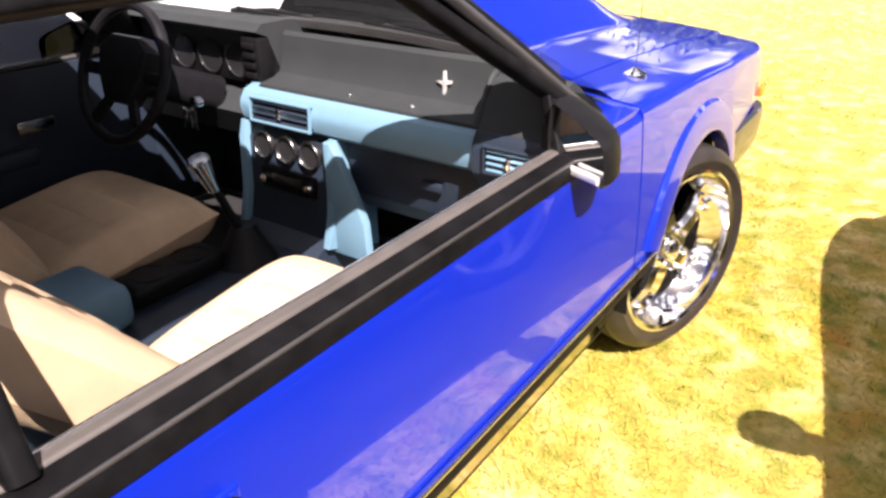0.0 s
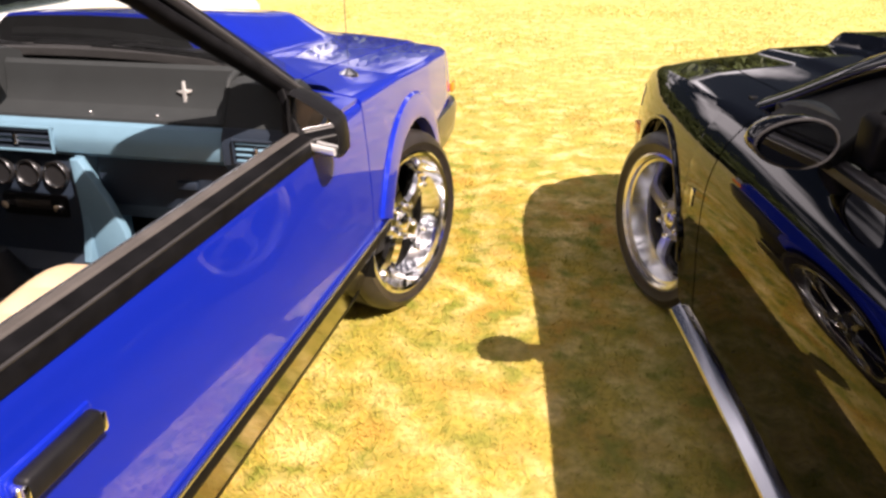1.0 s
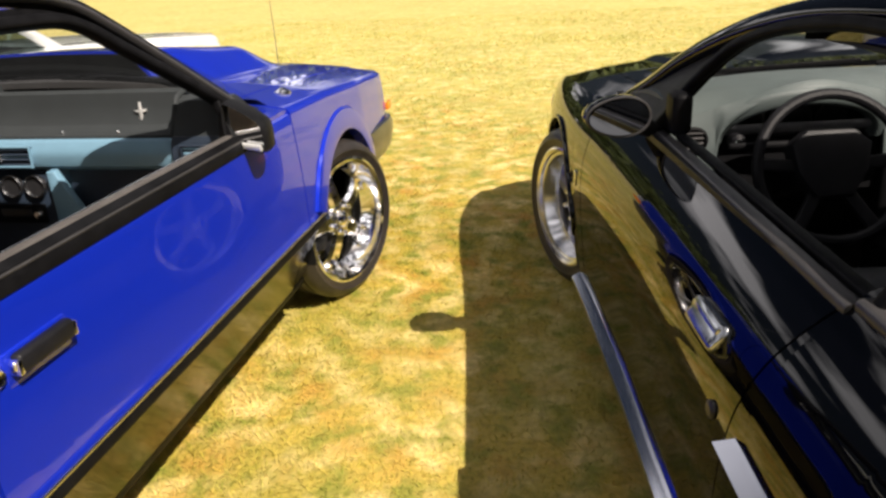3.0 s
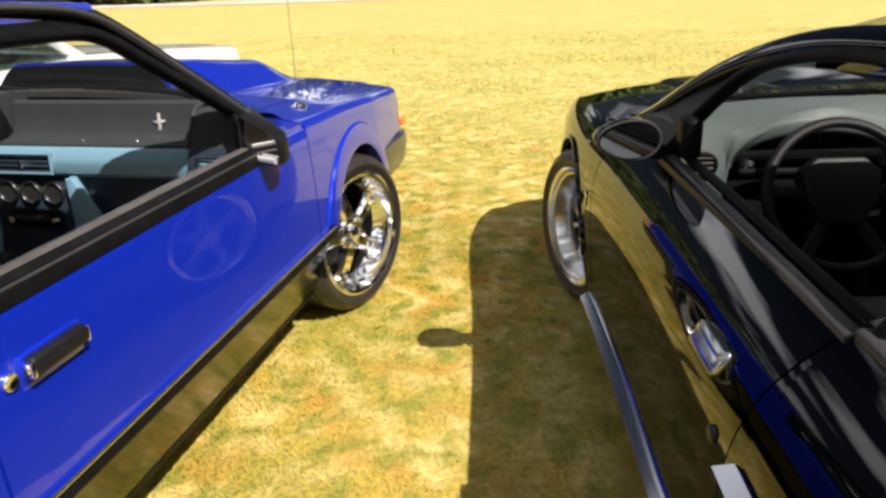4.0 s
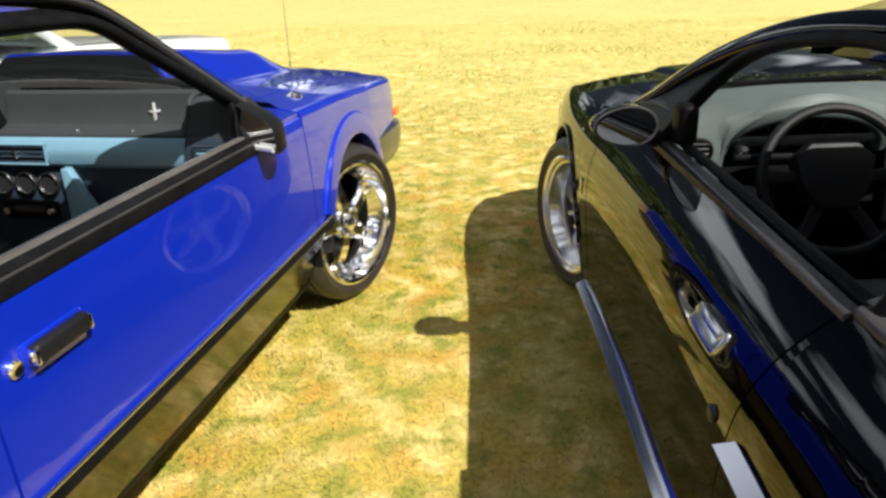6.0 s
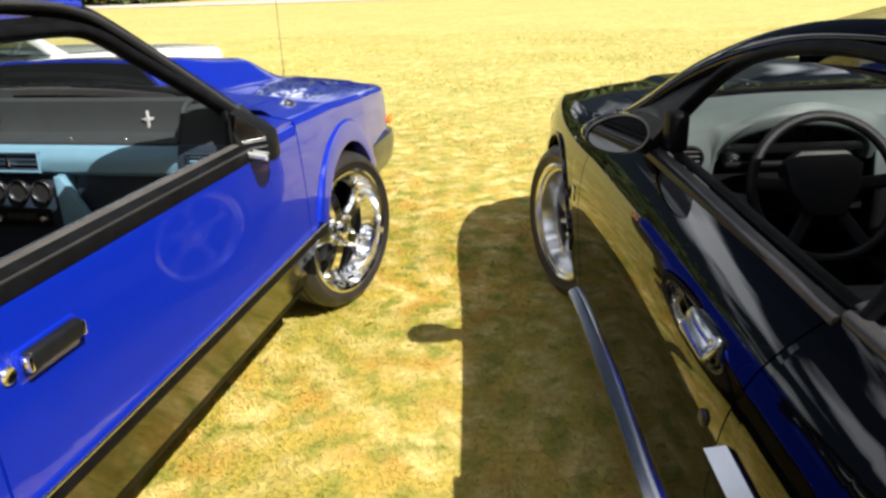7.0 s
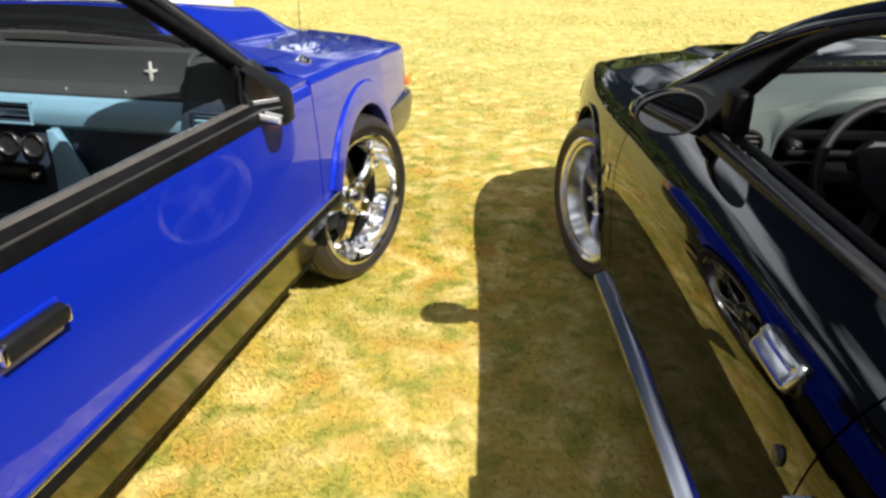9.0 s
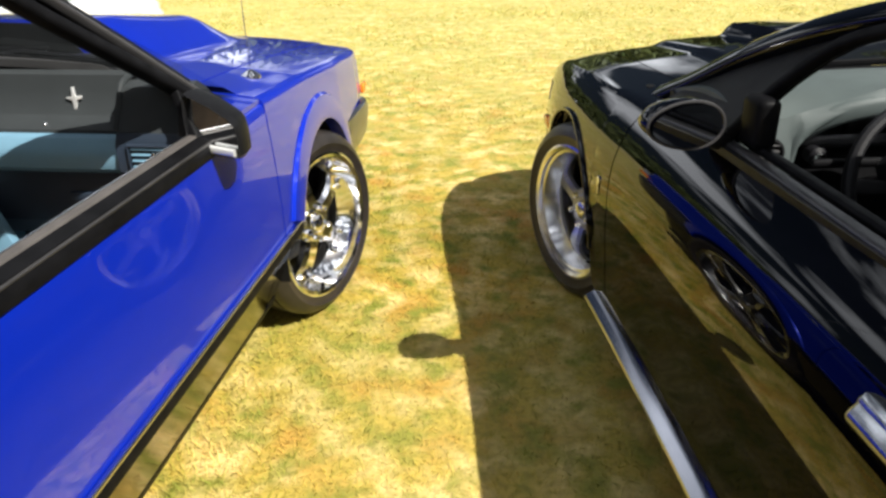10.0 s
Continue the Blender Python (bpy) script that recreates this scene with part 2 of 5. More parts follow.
def sweep(bm, pts, sec, up=(0, 0, 1), closed=False):
    """A section (a across, b along up) carried along a line of points."""
    pts = [Vector(p) for p in pts]
    rings = []
    n = len(pts)
    for i, p in enumerate(pts):
        a = pts[(i - 1) % n] if closed else pts[max(i - 1, 0)]
        b = pts[(i + 1) % n] if closed else pts[min(i + 1, n - 1)]
        t = (b - a).normalized()
        s = t.cross(Vector(up)).normalized()
        w = s.cross(t)
        rings.append([bm.verts.new(p + s * x + w * y) for x, y in sec])
    k = len(sec)
    for i in range(n if closed else n - 1):
        for j in range(k):
            bm.faces.new((rings[i][j], rings[i][(j + 1) % k], rings[(i + 1) % n][(j + 1) % k], rings[(i + 1) % n][j]))
    if not closed:
        bm.faces.new(rings[0])
        bm.faces.new(rings[-1][::-1])
    return bm


def rounded(w, h, r, n=3):
    """A rounded rectangle as a list of 2D points."""
    out = []
    for cx, cy, a0 in ((w / 2 - r, h / 2 - r, 0), (-w / 2 + r, h / 2 - r, 90), (-w / 2 + r, -h / 2 + r, 180), (w / 2 - r, -h / 2 + r, 270)):
        out += [(cx + r * math.cos(radians(a0 + 90 * i / n)), cy + r * math.sin(radians(a0 + 90 * i / n))) for i in range(n + 1)]
    return out


def circle(r, n=10):
    return [(r * math.cos(2 * math.pi * i / n), r * math.sin(2 * math.pi * i / n)) for i in range(n)]


def smooth_line(pts, n=6):
    """Catmull-Rom through the points."""
    p = [Vector(v) for v in pts]
    p = [p[0] * 2 - p[1]] + p + [p[-1] * 2 - p[-2]]
    out = []
    for i in range(1, len(p) - 2):
        for k in range(n):
            t = k / n
            out.append(0.5 * (2 * p[i] + (p[i + 1] - p[i - 1]) * t + (2 * p[i - 1] - 5 * p[i] + 4 * p[i + 1] - p[i + 2]) * t * t + (3 * p[i] - p[i - 1] - 3 * p[i + 1] + p[i + 2]) * t ** 3))
    return out + [p[-2]]


def lathe(bm, prof, seg=40, axis="x"):
    """Turns a profile of (radius, along) round an axis."""
    rings = []
    for r, a in prof:
        ring = []
        for i in range(seg):
            c, s = math.cos(2 * math.pi * i / seg) * r, math.sin(2 * math.pi * i / seg) * r
            ring.append(bm.verts.new({"x": (a, c, s), "y": (c, a, s), "z": (c, s, a)}[axis]))
        rings.append(ring)
    for i in range(len(rings) - 1):
        for j in range(seg):
            bm.faces.new((rings[i][j], rings[i][(j + 1) % seg], rings[i + 1][(j + 1) % seg], rings[i + 1][j]))
    for ring, (r, a) in ((rings[0], prof[0]), (rings[-1], prof[-1])):
        if 1e-4 < r and prof[0] != prof[-1]:
            bm.faces.new(ring)
    return bm


def prism(bm, outline, depth, m=None, bevel=0.0):
    """A plate of the 2D outline (x, y), depth along z."""
    vs = [bm.verts.new((x, y, 0)) for x, y in outline]
    f = bm.faces.new(vs)
    r = bmesh.ops.extrude_face_region(bm, geom=[f])
    top = [g for g in r["geom"] if isinstance(g, bmesh.types.BMVert)]
    bmesh.ops.translate(bm, vec=(0, 0, depth), verts=top)
    if bevel:
        edges = [e for e in {e for v in top for e in v.link_edges} if all(v in top for v in e.verts)]
        o = bmesh.ops.bevel(bm, geom=edges, offset=bevel, segments=2, affect="EDGES", profile=0.5)
        top = list({v for q in o["faces"] for v in q.verts} | {v for v in top if v.is_valid})
    allv = list({v for v in vs + top if v.is_valid})
    if m is not None:
        bmesh.ops.transform(bm, matrix=m, verts=allv)
    return bm


B = bmesh.new


# ---- ground and distance ----
def make_ground():
    bm = B()
    def axis_steps():
        near = steps(-12, 12, 48)
        far = [14, 18, 24, 34, 50, 80, 140, 260, 500, 900]
        return [-f for f in reversed(far)] + near + far
    ax = axis_steps()
    surf(bm, lambda x, y: (x, y, 0.012 * noise.noise((x * 0.7, y * 0.7, 0)) if max(abs(x), abs(y)) < 30 else 0.0), ax, ax)
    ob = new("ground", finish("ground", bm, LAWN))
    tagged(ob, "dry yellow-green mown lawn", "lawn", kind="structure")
    bm = B()
    surf(bm, lambda x, y: (x, y + 0.05 * x, 0.03 + 0.02 * noise.noise((x * 0.2, y, 3))), steps(-160, 160, 60), steps(40, 47, 5))
    ob = new("road", finish("road", bm, GRAVEL))
    tagged(ob, "pale gravel track across the far end of the field", "road", kind="structure")


def make_grass():
    """Short blades and dry clippings over the part of the lawn that is passed."""
    rng = np.random.default_rng(4)
    n = 340000
    t = rng.uniform(0, 1, n)
    y = -2.4 + 17.0 * t ** 2.5
    half = 0.9 + 0.50 * (y + 2.4)
    xy = np.column_stack((0.45 + rng.uniform(-1, 1, n) * half, y))
    tall = rng.uniform(0.006, 0.026, n) * (1 + 0.35 * np.sin(xy[:, 0] * 3.1) * np.sin(xy[:, 1] * 2.7 + 1))
    wide = rng.uniform(0.0014, 0.0030, n) * np.clip(1 + 0.22 * (xy[:, 1] + 1), 1, 3.2)
    turn = rng.uniform(0, 2 * np.pi, n)
    lean = rng.uniform(0.6, 2.8, n) * tall
    lie = rng.uniform(0, 2 * np.pi, n)
    side = np.column_stack((np.cos(turn), np.sin(turn))) * wide[:, None]
    v = np.zeros((n, 3, 3))
    v[:, 0, :2], v[:, 1, :2] = xy - side, xy + side
    v[:, 2, :2] = xy + np.column_stack((np.cos(lie), np.sin(lie))) * lean[:, None]
    v[:, :2, 2] = -0.008
    v[:, 2, 2] = tall
    me = bpy.data.meshes.new("grass")
    me.vertices.add(n * 3)
    me.vertices.foreach_set("co", v.reshape(-1))
    me.loops.add(n * 3)
    me.loops.foreach_set("vertex_index", np.arange(n * 3, dtype=np.int32))
    me.polygons.add(n)
    me.polygons.foreach_set("loop_start", np.arange(0, n * 3, 3, dtype=np.int32))
    me.polygons.foreach_set("loop_total", np.full(n, 3, dtype=np.int32))
    me.update()
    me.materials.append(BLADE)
    tagged(new("grass", me), "short dry straw-coloured and green grass blades", "grass", kind="stuff")


def make_woods():
    """A belt of far trees round the field: trunks with limbs, and crowns of many loose leaves."""
    rng = np.random.default_rng(9)
    bm = B()
    tri = []
    for i in range(150):
        a = i * 2 * math.pi / 150 + rng.uniform(-0.02, 0.02)
        ahead = math.sin(a) > 0.45
        d = rng.uniform(58, 74) if ahead else rng.uniform(75, 100)
        x, y, h = d * math.cos(a), d * math.sin(a), (rng.uniform(5, 8) if ahead else rng.uniform(6, 9))
        lathe_pts = [(x, y, -0.2), (x + 0.2, y, h * 0.4), (x + 0.1, y + 0.2, h * 0.8)]
        for k, (p, q) in enumerate(zip(lathe_pts, lathe_pts[1:])):
            sweep(bm, [p, q], circle(0.35 - 0.13 * k, 6), (1, 0, 0.01))
        for k in range(3):
            b = rng.uniform(0, 6.28)
            sweep(bm, [(x + 0.15, y + 0.1, h * (0.35 + 0.12 * k)), (x + 2.3 * math.cos(b), y + 2.3 * math.sin(b), h * (0.55 + 0.12 * k))], circle(0.1, 5), (1, 0, 0.01))
        for k in range(16):
            c = np.array([x, y, h * 0.62]) + rng.normal(0, 1, 3) * (2.2, 2.2, h * 0.20)
            p = c + rng.normal(0, 1.15, (90, 3))
            for q in p:
                s = rng.normal(0, 0.55, (2, 3))
                tri.append((q, q + s[0], q + s[1]))
    tagged(new("far_trunks", finish("far_trunks", bm, BARK)), "brown trunks of the far tree belt", "trees", kind="stuff")
    v = np.array(tri)
    n = len(v)
    me = bpy.data.meshes.new("far_leaves")
    me.from_pydata(v.reshape(-1, 3).tolist(), [], np.arange(n * 3).reshape(-1, 3).tolist())
    me.materials.append(LEAF)
    tagged(new("far_leaves", me), "dark green leaves of the far tree belt", "trees", kind="stuff")


make_ground()
make_woods()


# ---- wheels ----
def tyre_mesh(bm, R, rim, w):
    """Tyre with rounded shoulders and four grooves in the tread; axis x, outer face at +x."""
    h = w / 2
    prof = [(rim, h - 0.012), (rim + 0.012, h - 0.002), (rim + 0.03, h), ((rim + R) / 2, h + 0.006), (R - 0.03, h + 0.001), (R - 0.012, h - 0.012), (R - 0.003, h - 0.028)]
    for c in (0.066, 0.022, -0.022, -0.066):
        prof += [(R, c + 0.006), (R - 0.008, c + 0.004), (R - 0.008, c - 0.004), (R, c - 0.006)]
    prof += [(R - 0.003, -h + 0.028), (R - 0.012, -h + 0.012), (R - 0.03, -h), (rim, -h + 0.012)]
    prof.append(prof[0])
    return lathe(bm, prof, 64)


def spoke_mesh(bm, angle, rows, thick):
    """One spoke: rows of (radius, half width, face along x)."""
    rings = []
    for r, w, a in rows:
        ring = []
        for y, x in ((-w, a - thick), (-w, a - 0.012), (-w * 0.6, a), (w * 0.6, a), (w, a - 0.012), (w, a - thick)):
            ring.append(bm.verts.new(Matrix.Rotation(angle, 3, "X") @ Vector((x, y, r))))
        rings.append(ring)
    for p, q in zip(rings, rings[1:]):
        for j in range(6):
            bm.faces.new((p[j], p[(j + 1) % 6], q[(j + 1) % 6], q[j]))
    bm.faces.new(rings[0])
    bm.faces.new(rings[-1][::-1])


def make_wheel(car, m, R, rim, w, style, label):
    """wheel (the rim) > tyre, spokes, hub cap, lug nuts, valve, brake disc. Outer face at +x."""
    bm, h = B(), w / 2
    lip = [(rim + 0.010, h - 0.016), (rim + 0.012, h - 0.004), (rim + 0.002, h - 0.001), (rim - 0.010, h - 0.008)]
    if style == "bullitt":
        lip += [(rim - 0.012, h - 0.020), (rim - 0.021, h - 0.024), (rim - 0.040, h - 0.070), (rim - 0.046, h - 0.088)]
    else:
        lip += [(rim - 0.013, h - 0.024), (rim - 0.022, h - 0.048), (rim - 0.038, h - 0.078), (rim - 0.046, h - 0.088)]
    lip += [(rim - 0.050, h - 0.13), (rim - 0.034, -h + 0.01), (rim + 0.010, -h + 0.01), (rim - 0.012, -h + 0.03), (rim - 0.020, h - 0.12), (rim - 0.004, h - 0.03)]
    lip.append(lip[0])
    lathe(bm, lip, 64)
    shiny = CHROME if style == "chrome" else POLISHED
    wheel = part("wheel", bm, shiny, car, label, m)
    part("tyre", tyre_mesh(B(), R, rim, w), TYRE, wheel, "worn black tyre")
    for k in range(5):
        bm, a = B(), 2 * math.pi * k / 5 + (0.25 if style == "chrome" else 0.1)
        if style == "chrome":
            spoke_mesh(bm, a, [(0.045, 0.046, h - 0.052), (0.075, 0.038, h - 0.046), (0.12, 0.034, h - 0.048), (0.16, 0.038, h - 0.056), (rim - 0.044, 0.055, h - 0.070), (rim - 0.034, 0.072, h - 0.078)], 0.035)
            for s in (-1, 1):
                ball = Matrix.Rotation(a, 4, "X") @ Matrix.Translation((h - 0.062, s * 0.034, rim - 0.052)) @ Matrix.Rotation(math.pi / 2, 4, "Y")
                bmesh.ops.create_cone(bm, cap_ends=True, segments=10, radius1=0.011, radius2=0.006, depth=0.018, matrix=ball)
        else:
            spoke_mesh(bm, a, [(0.05, 0.034, h - 0.07), (0.09, 0.028, h - 0.075), (0.13, 0.024, h - 0.082), (rim - 0.05, 0.030, h - 0.09), (rim - 0.022, 0.036, h - 0.095)], 0.03)
        part("spoke", bm, CHROME if style == "chrome" else SPOKE, wheel)
    hub = h - (0.050 if style == "chrome" else 0.066)
    part("hub", lathe(B(), [(0.078, hub - 0.05), (0.080, hub - 0.012), (0.072, hub), (0.036, hub + 0.004), (0.033, hub - 0.004), (0.001, hub - 0.004)], 32), CHROME if style == "chrome" else SPOKE, wheel)
    part("hub_cap", lathe(B(), [(0.031, hub - 0.004), (0.030, hub + 0.016), (0.022, hub + 0.022), (0.001, hub + 0.024)], 24), shiny, wheel, "bright domed centre cap")
    nut = None
    for k in range(5):
        a = 2 * math.pi * k / 5 + 0.88
        if nut is None:
            nut = finish("lug_nut", lathe(B(), [(0.011, 0), (0.011, 0.022), (0.006, 0.03), (0.001, 0.031)], 6), CHROME)
        part("lug_nut", nut, CHROME, wheel, "", Matrix.Translation((hub - 0.004, 0.057 * math.cos(a), 0.057 * math.sin(a))))
    if style == "chrome":
        stud = finish("rivet", lathe(B(), [(0.0055, 0), (0.005, 0.004), (0.0025, 0.006), (0.0005, 0.0065)], 8), CHROME)
        for k in range(20):
            a = 2 * math.pi * k / 20
            part("rivet", stud, CHROME, wheel, "", Matrix.Translation((h - 0.014, (rim - 0.012) * math.cos(a), (rim - 0.012) * math.sin(a))))
    part("brake_disc", lathe(B(), [(0.06, h - 0.15), (0.148, h - 0.15), (0.148, h - 0.172), (0.06, h - 0.172)], 40), STEEL, wheel, "dull steel brake disc")
    part("valve", sweep(B(), [(h - 0.04, 0, -rim + 0.028), (h - 0.012, 0, -rim + 0.045)], circle(0.005, 8), (0, 1, 0)), RUBBER, wheel, "black valve stem", pose(0, 0, 0, 42 if style == "bullitt" else 0))
    return wheel


# ---- car shell ----
def arch_low(y, base, centres, zc, R):
    """The lower edge of a side panel: base, or the wheel arch where there is one."""
    low = base
    for c in centres:
        d = abs(y - c)
        if d < R:
            low = max(low, zc + math.sqrt(R * R - d * d))
    return low


def arch_steps(a, b, centres, R, n=14):
    ys = set(steps(a, b, n))
    for c in centres:
        for k in range(25):
            y = c + R * math.cos(math.pi * k / 24)
            if a < y < b:
                ys.add(y)
    return sorted(ys)


def side_panel(X, ys, low, high, s, nz=8, thick=0.010, over=None):
    """A body side panel on the surface x = X(y, z); over(y) adds points (x, z) that roll inward at its top."""
    def column(y):
        pts = [(X(y, low(y) + (high(y) - low(y)) * k / nz), low(y) + (high(y) - low(y)) * k / nz) for k in range(nz + 1)]
        return pts + (over(y) if over else [])
    cols = {y: column(y) for y in ys}
    n = len(next(iter(cols.values())))
    bm = B()
    return surf(bm, lambda y, k: (s * cols[y][k][0], y, cols[y][k][1]), ys, range(n), (-s * thick, 0, -thick * 0.5))


def wrap_bumper(half, y_tip, y_end, zs, round_x=0.5, thick=0.02, sign=1, n=28):
    """A bumper cover that wraps from side to side; zs: (z, how far it is set out)."""
    bm = B()
    def P(u, k):
        z, out = zs[k]
        a = math.pi * u
        c, s = math.cos(a), math.sin(a)
        x = half * (abs(c) ** round_x) * (1 if c > 0 else -1)
        y = y_end + (y_tip - y_end) * (abs(s) ** round_x)
        return (x * (1 + out * 0.25), y + sign * out, z)
    return surf(bm, P, steps(0, 1, n), range(len(zs)), (0, -sign * thick, 0))


def seat(car, x, y, mat, label, lean=14, head=True, wide=0.50):
    """A bucket seat: cushion, backrest, side bolsters, head restraint and runners."""
    base = pose(x, y, 0)
    def pad(w, d, t, dome, bm, tilt):
        r = Matrix.Rotation(radians(tilt), 4, "X")
        def P(u, v, top):
            e = (1 - abs(2 * u - 1) ** 4) * (1 - abs(2 * v - 1) ** 4)
            groove = 0.010 * math.exp(-((v * 5) % 1 - 0.5) ** 2 * 60) * (1 if 0.15 < u < 0.85 else 0)
            bolster = 0.028 * max(0, abs(2 * u - 1) - 0.55) / 0.45
            z = (dome * e ** 0.5 + bolster * e - groove * e) if top else -t * e ** 0.35
            return r @ Vector(((u - 0.5) * w, (v - 0.5) * d, z))
        us, vs = steps(0, 1, 22), steps(0, 1, 26)
        surf(bm, lambda u, v: P(u, v, True), us, vs)
        surf(bm, lambda u, v: P(u, v, False), us, vs)
        return bm
    cushion = part("seat_cushion", pad(wide, 0.52, 0.10, 0.085, B(), 7), mat, car, label, base @ pose(0, 0, 0.49))
    back = part("seat_backrest", pad(wide, 0.60, 0.11, 0.035, B(), 0), mat, car, label, base @ pose(0, -0.20 - 0.30 * math.sin(radians(lean)), 0.53 + 0.29 * math.cos(radians(lean)), lean - 90))
    if head:
        bm = B()
        box(bm, (0, 0, 0), (0.25, 0.10, 0.17), 0.035, seg=3)
        part("head_restraint", bm, mat, car, label, base @ pose(0, -0.20 - 0.68 * math.sin(radians(lean)), 0.53 + 0.68 * math.cos(radians(lean)), lean))
    for s in (-1, 1):
        bm = B()
        box(bm, (s * 0.17, 0, 0.335), (0.03, 0.45, 0.10), 0.006)
        part("seat_runner", bm, BLACKPL, car, "", base)


def steering_wheel(car, m, r, spokes, label, mat):
    """Rim, hub pad and spokes; it faces local -y, tilted by m."""
    bm = B()
    sweep(bm, [(r * math.cos(a), 0, r * math.sin(a)) for a in [2 * math.pi * i / 48 for i in range(48)]], circle(0.0145, 10), (0, 1, 0), True)
    wheel = part("steering_wheel", bm, mat, car, label, m)
    bm = B()
    prism(bm, [(-0.105, 0.062), (-0.06, 0.098), (0.06, 0.098), (0.105, 0.062), (0.092, -0.01), (0.048, -0.078), (-0.048, -0.078), (-0.092, -0.01)], 0.05, pose(0, 0.035, 0, 90), 0.018)
    part("hub_pad", bm, mat, wheel)
    for a in spokes:
        c, s = math.cos(radians(a)), math.sin(radians(a))
        part("wheel_spoke", sweep(B(), [(0.05 * c, 0.012, 0.05 * s), (0.6 * r * c, 0.008, 0.6 * r * s), (r * c, 0, r * s)], rounded(0.034, 0.016, 0.006), (0, 1, 0)), mat, wheel)
    part("steering_column", sweep(B(), [(0, 0.03, 0), (0, 0.30, 0)], rounded(0.09, 0.10, 0.03), (0, 0, 1)), mat, car, "", m)
    return wheel


def air_vent(car, m, w, h, frame_mat, slat_mat, label, slats=5):
    """vent > frame, slats; it faces local -y."""
    bm = B()
    box(bm, (0, 0.012, 0), (w - 0.004, 0.012, h - 0.004))
    vent = part("air_vent", bm, BLACKPL, car, label, m)
    fr = B()
    sweep(fr, [(-w / 2, 0, -h / 2), (w / 2, 0, -h / 2), (w / 2, 0, h / 2), (-w / 2, 0, h / 2)], rounded(0.008, 0.012, 0.003), (0, 1, 0), True)
    part("vent_frame", fr, frame_mat, vent)
    for k in range(slats):
        bm = B()
        box(bm, (0, 0, 0), (w - 0.01, 0.012, 0.004), 0.0015)
        part("slat", bm, slat_mat, vent, "", pose(0, 0.003, -h / 2 + h * (k + 0.5) / slats, 25))
    bm = B()
    box(bm, (0, -0.003, 0), (0.012, 0.012, h * 0.5), 0.003)
    part("vent_tab", bm, CHROME if slats == 4 else slat_mat, vent)
    return vent


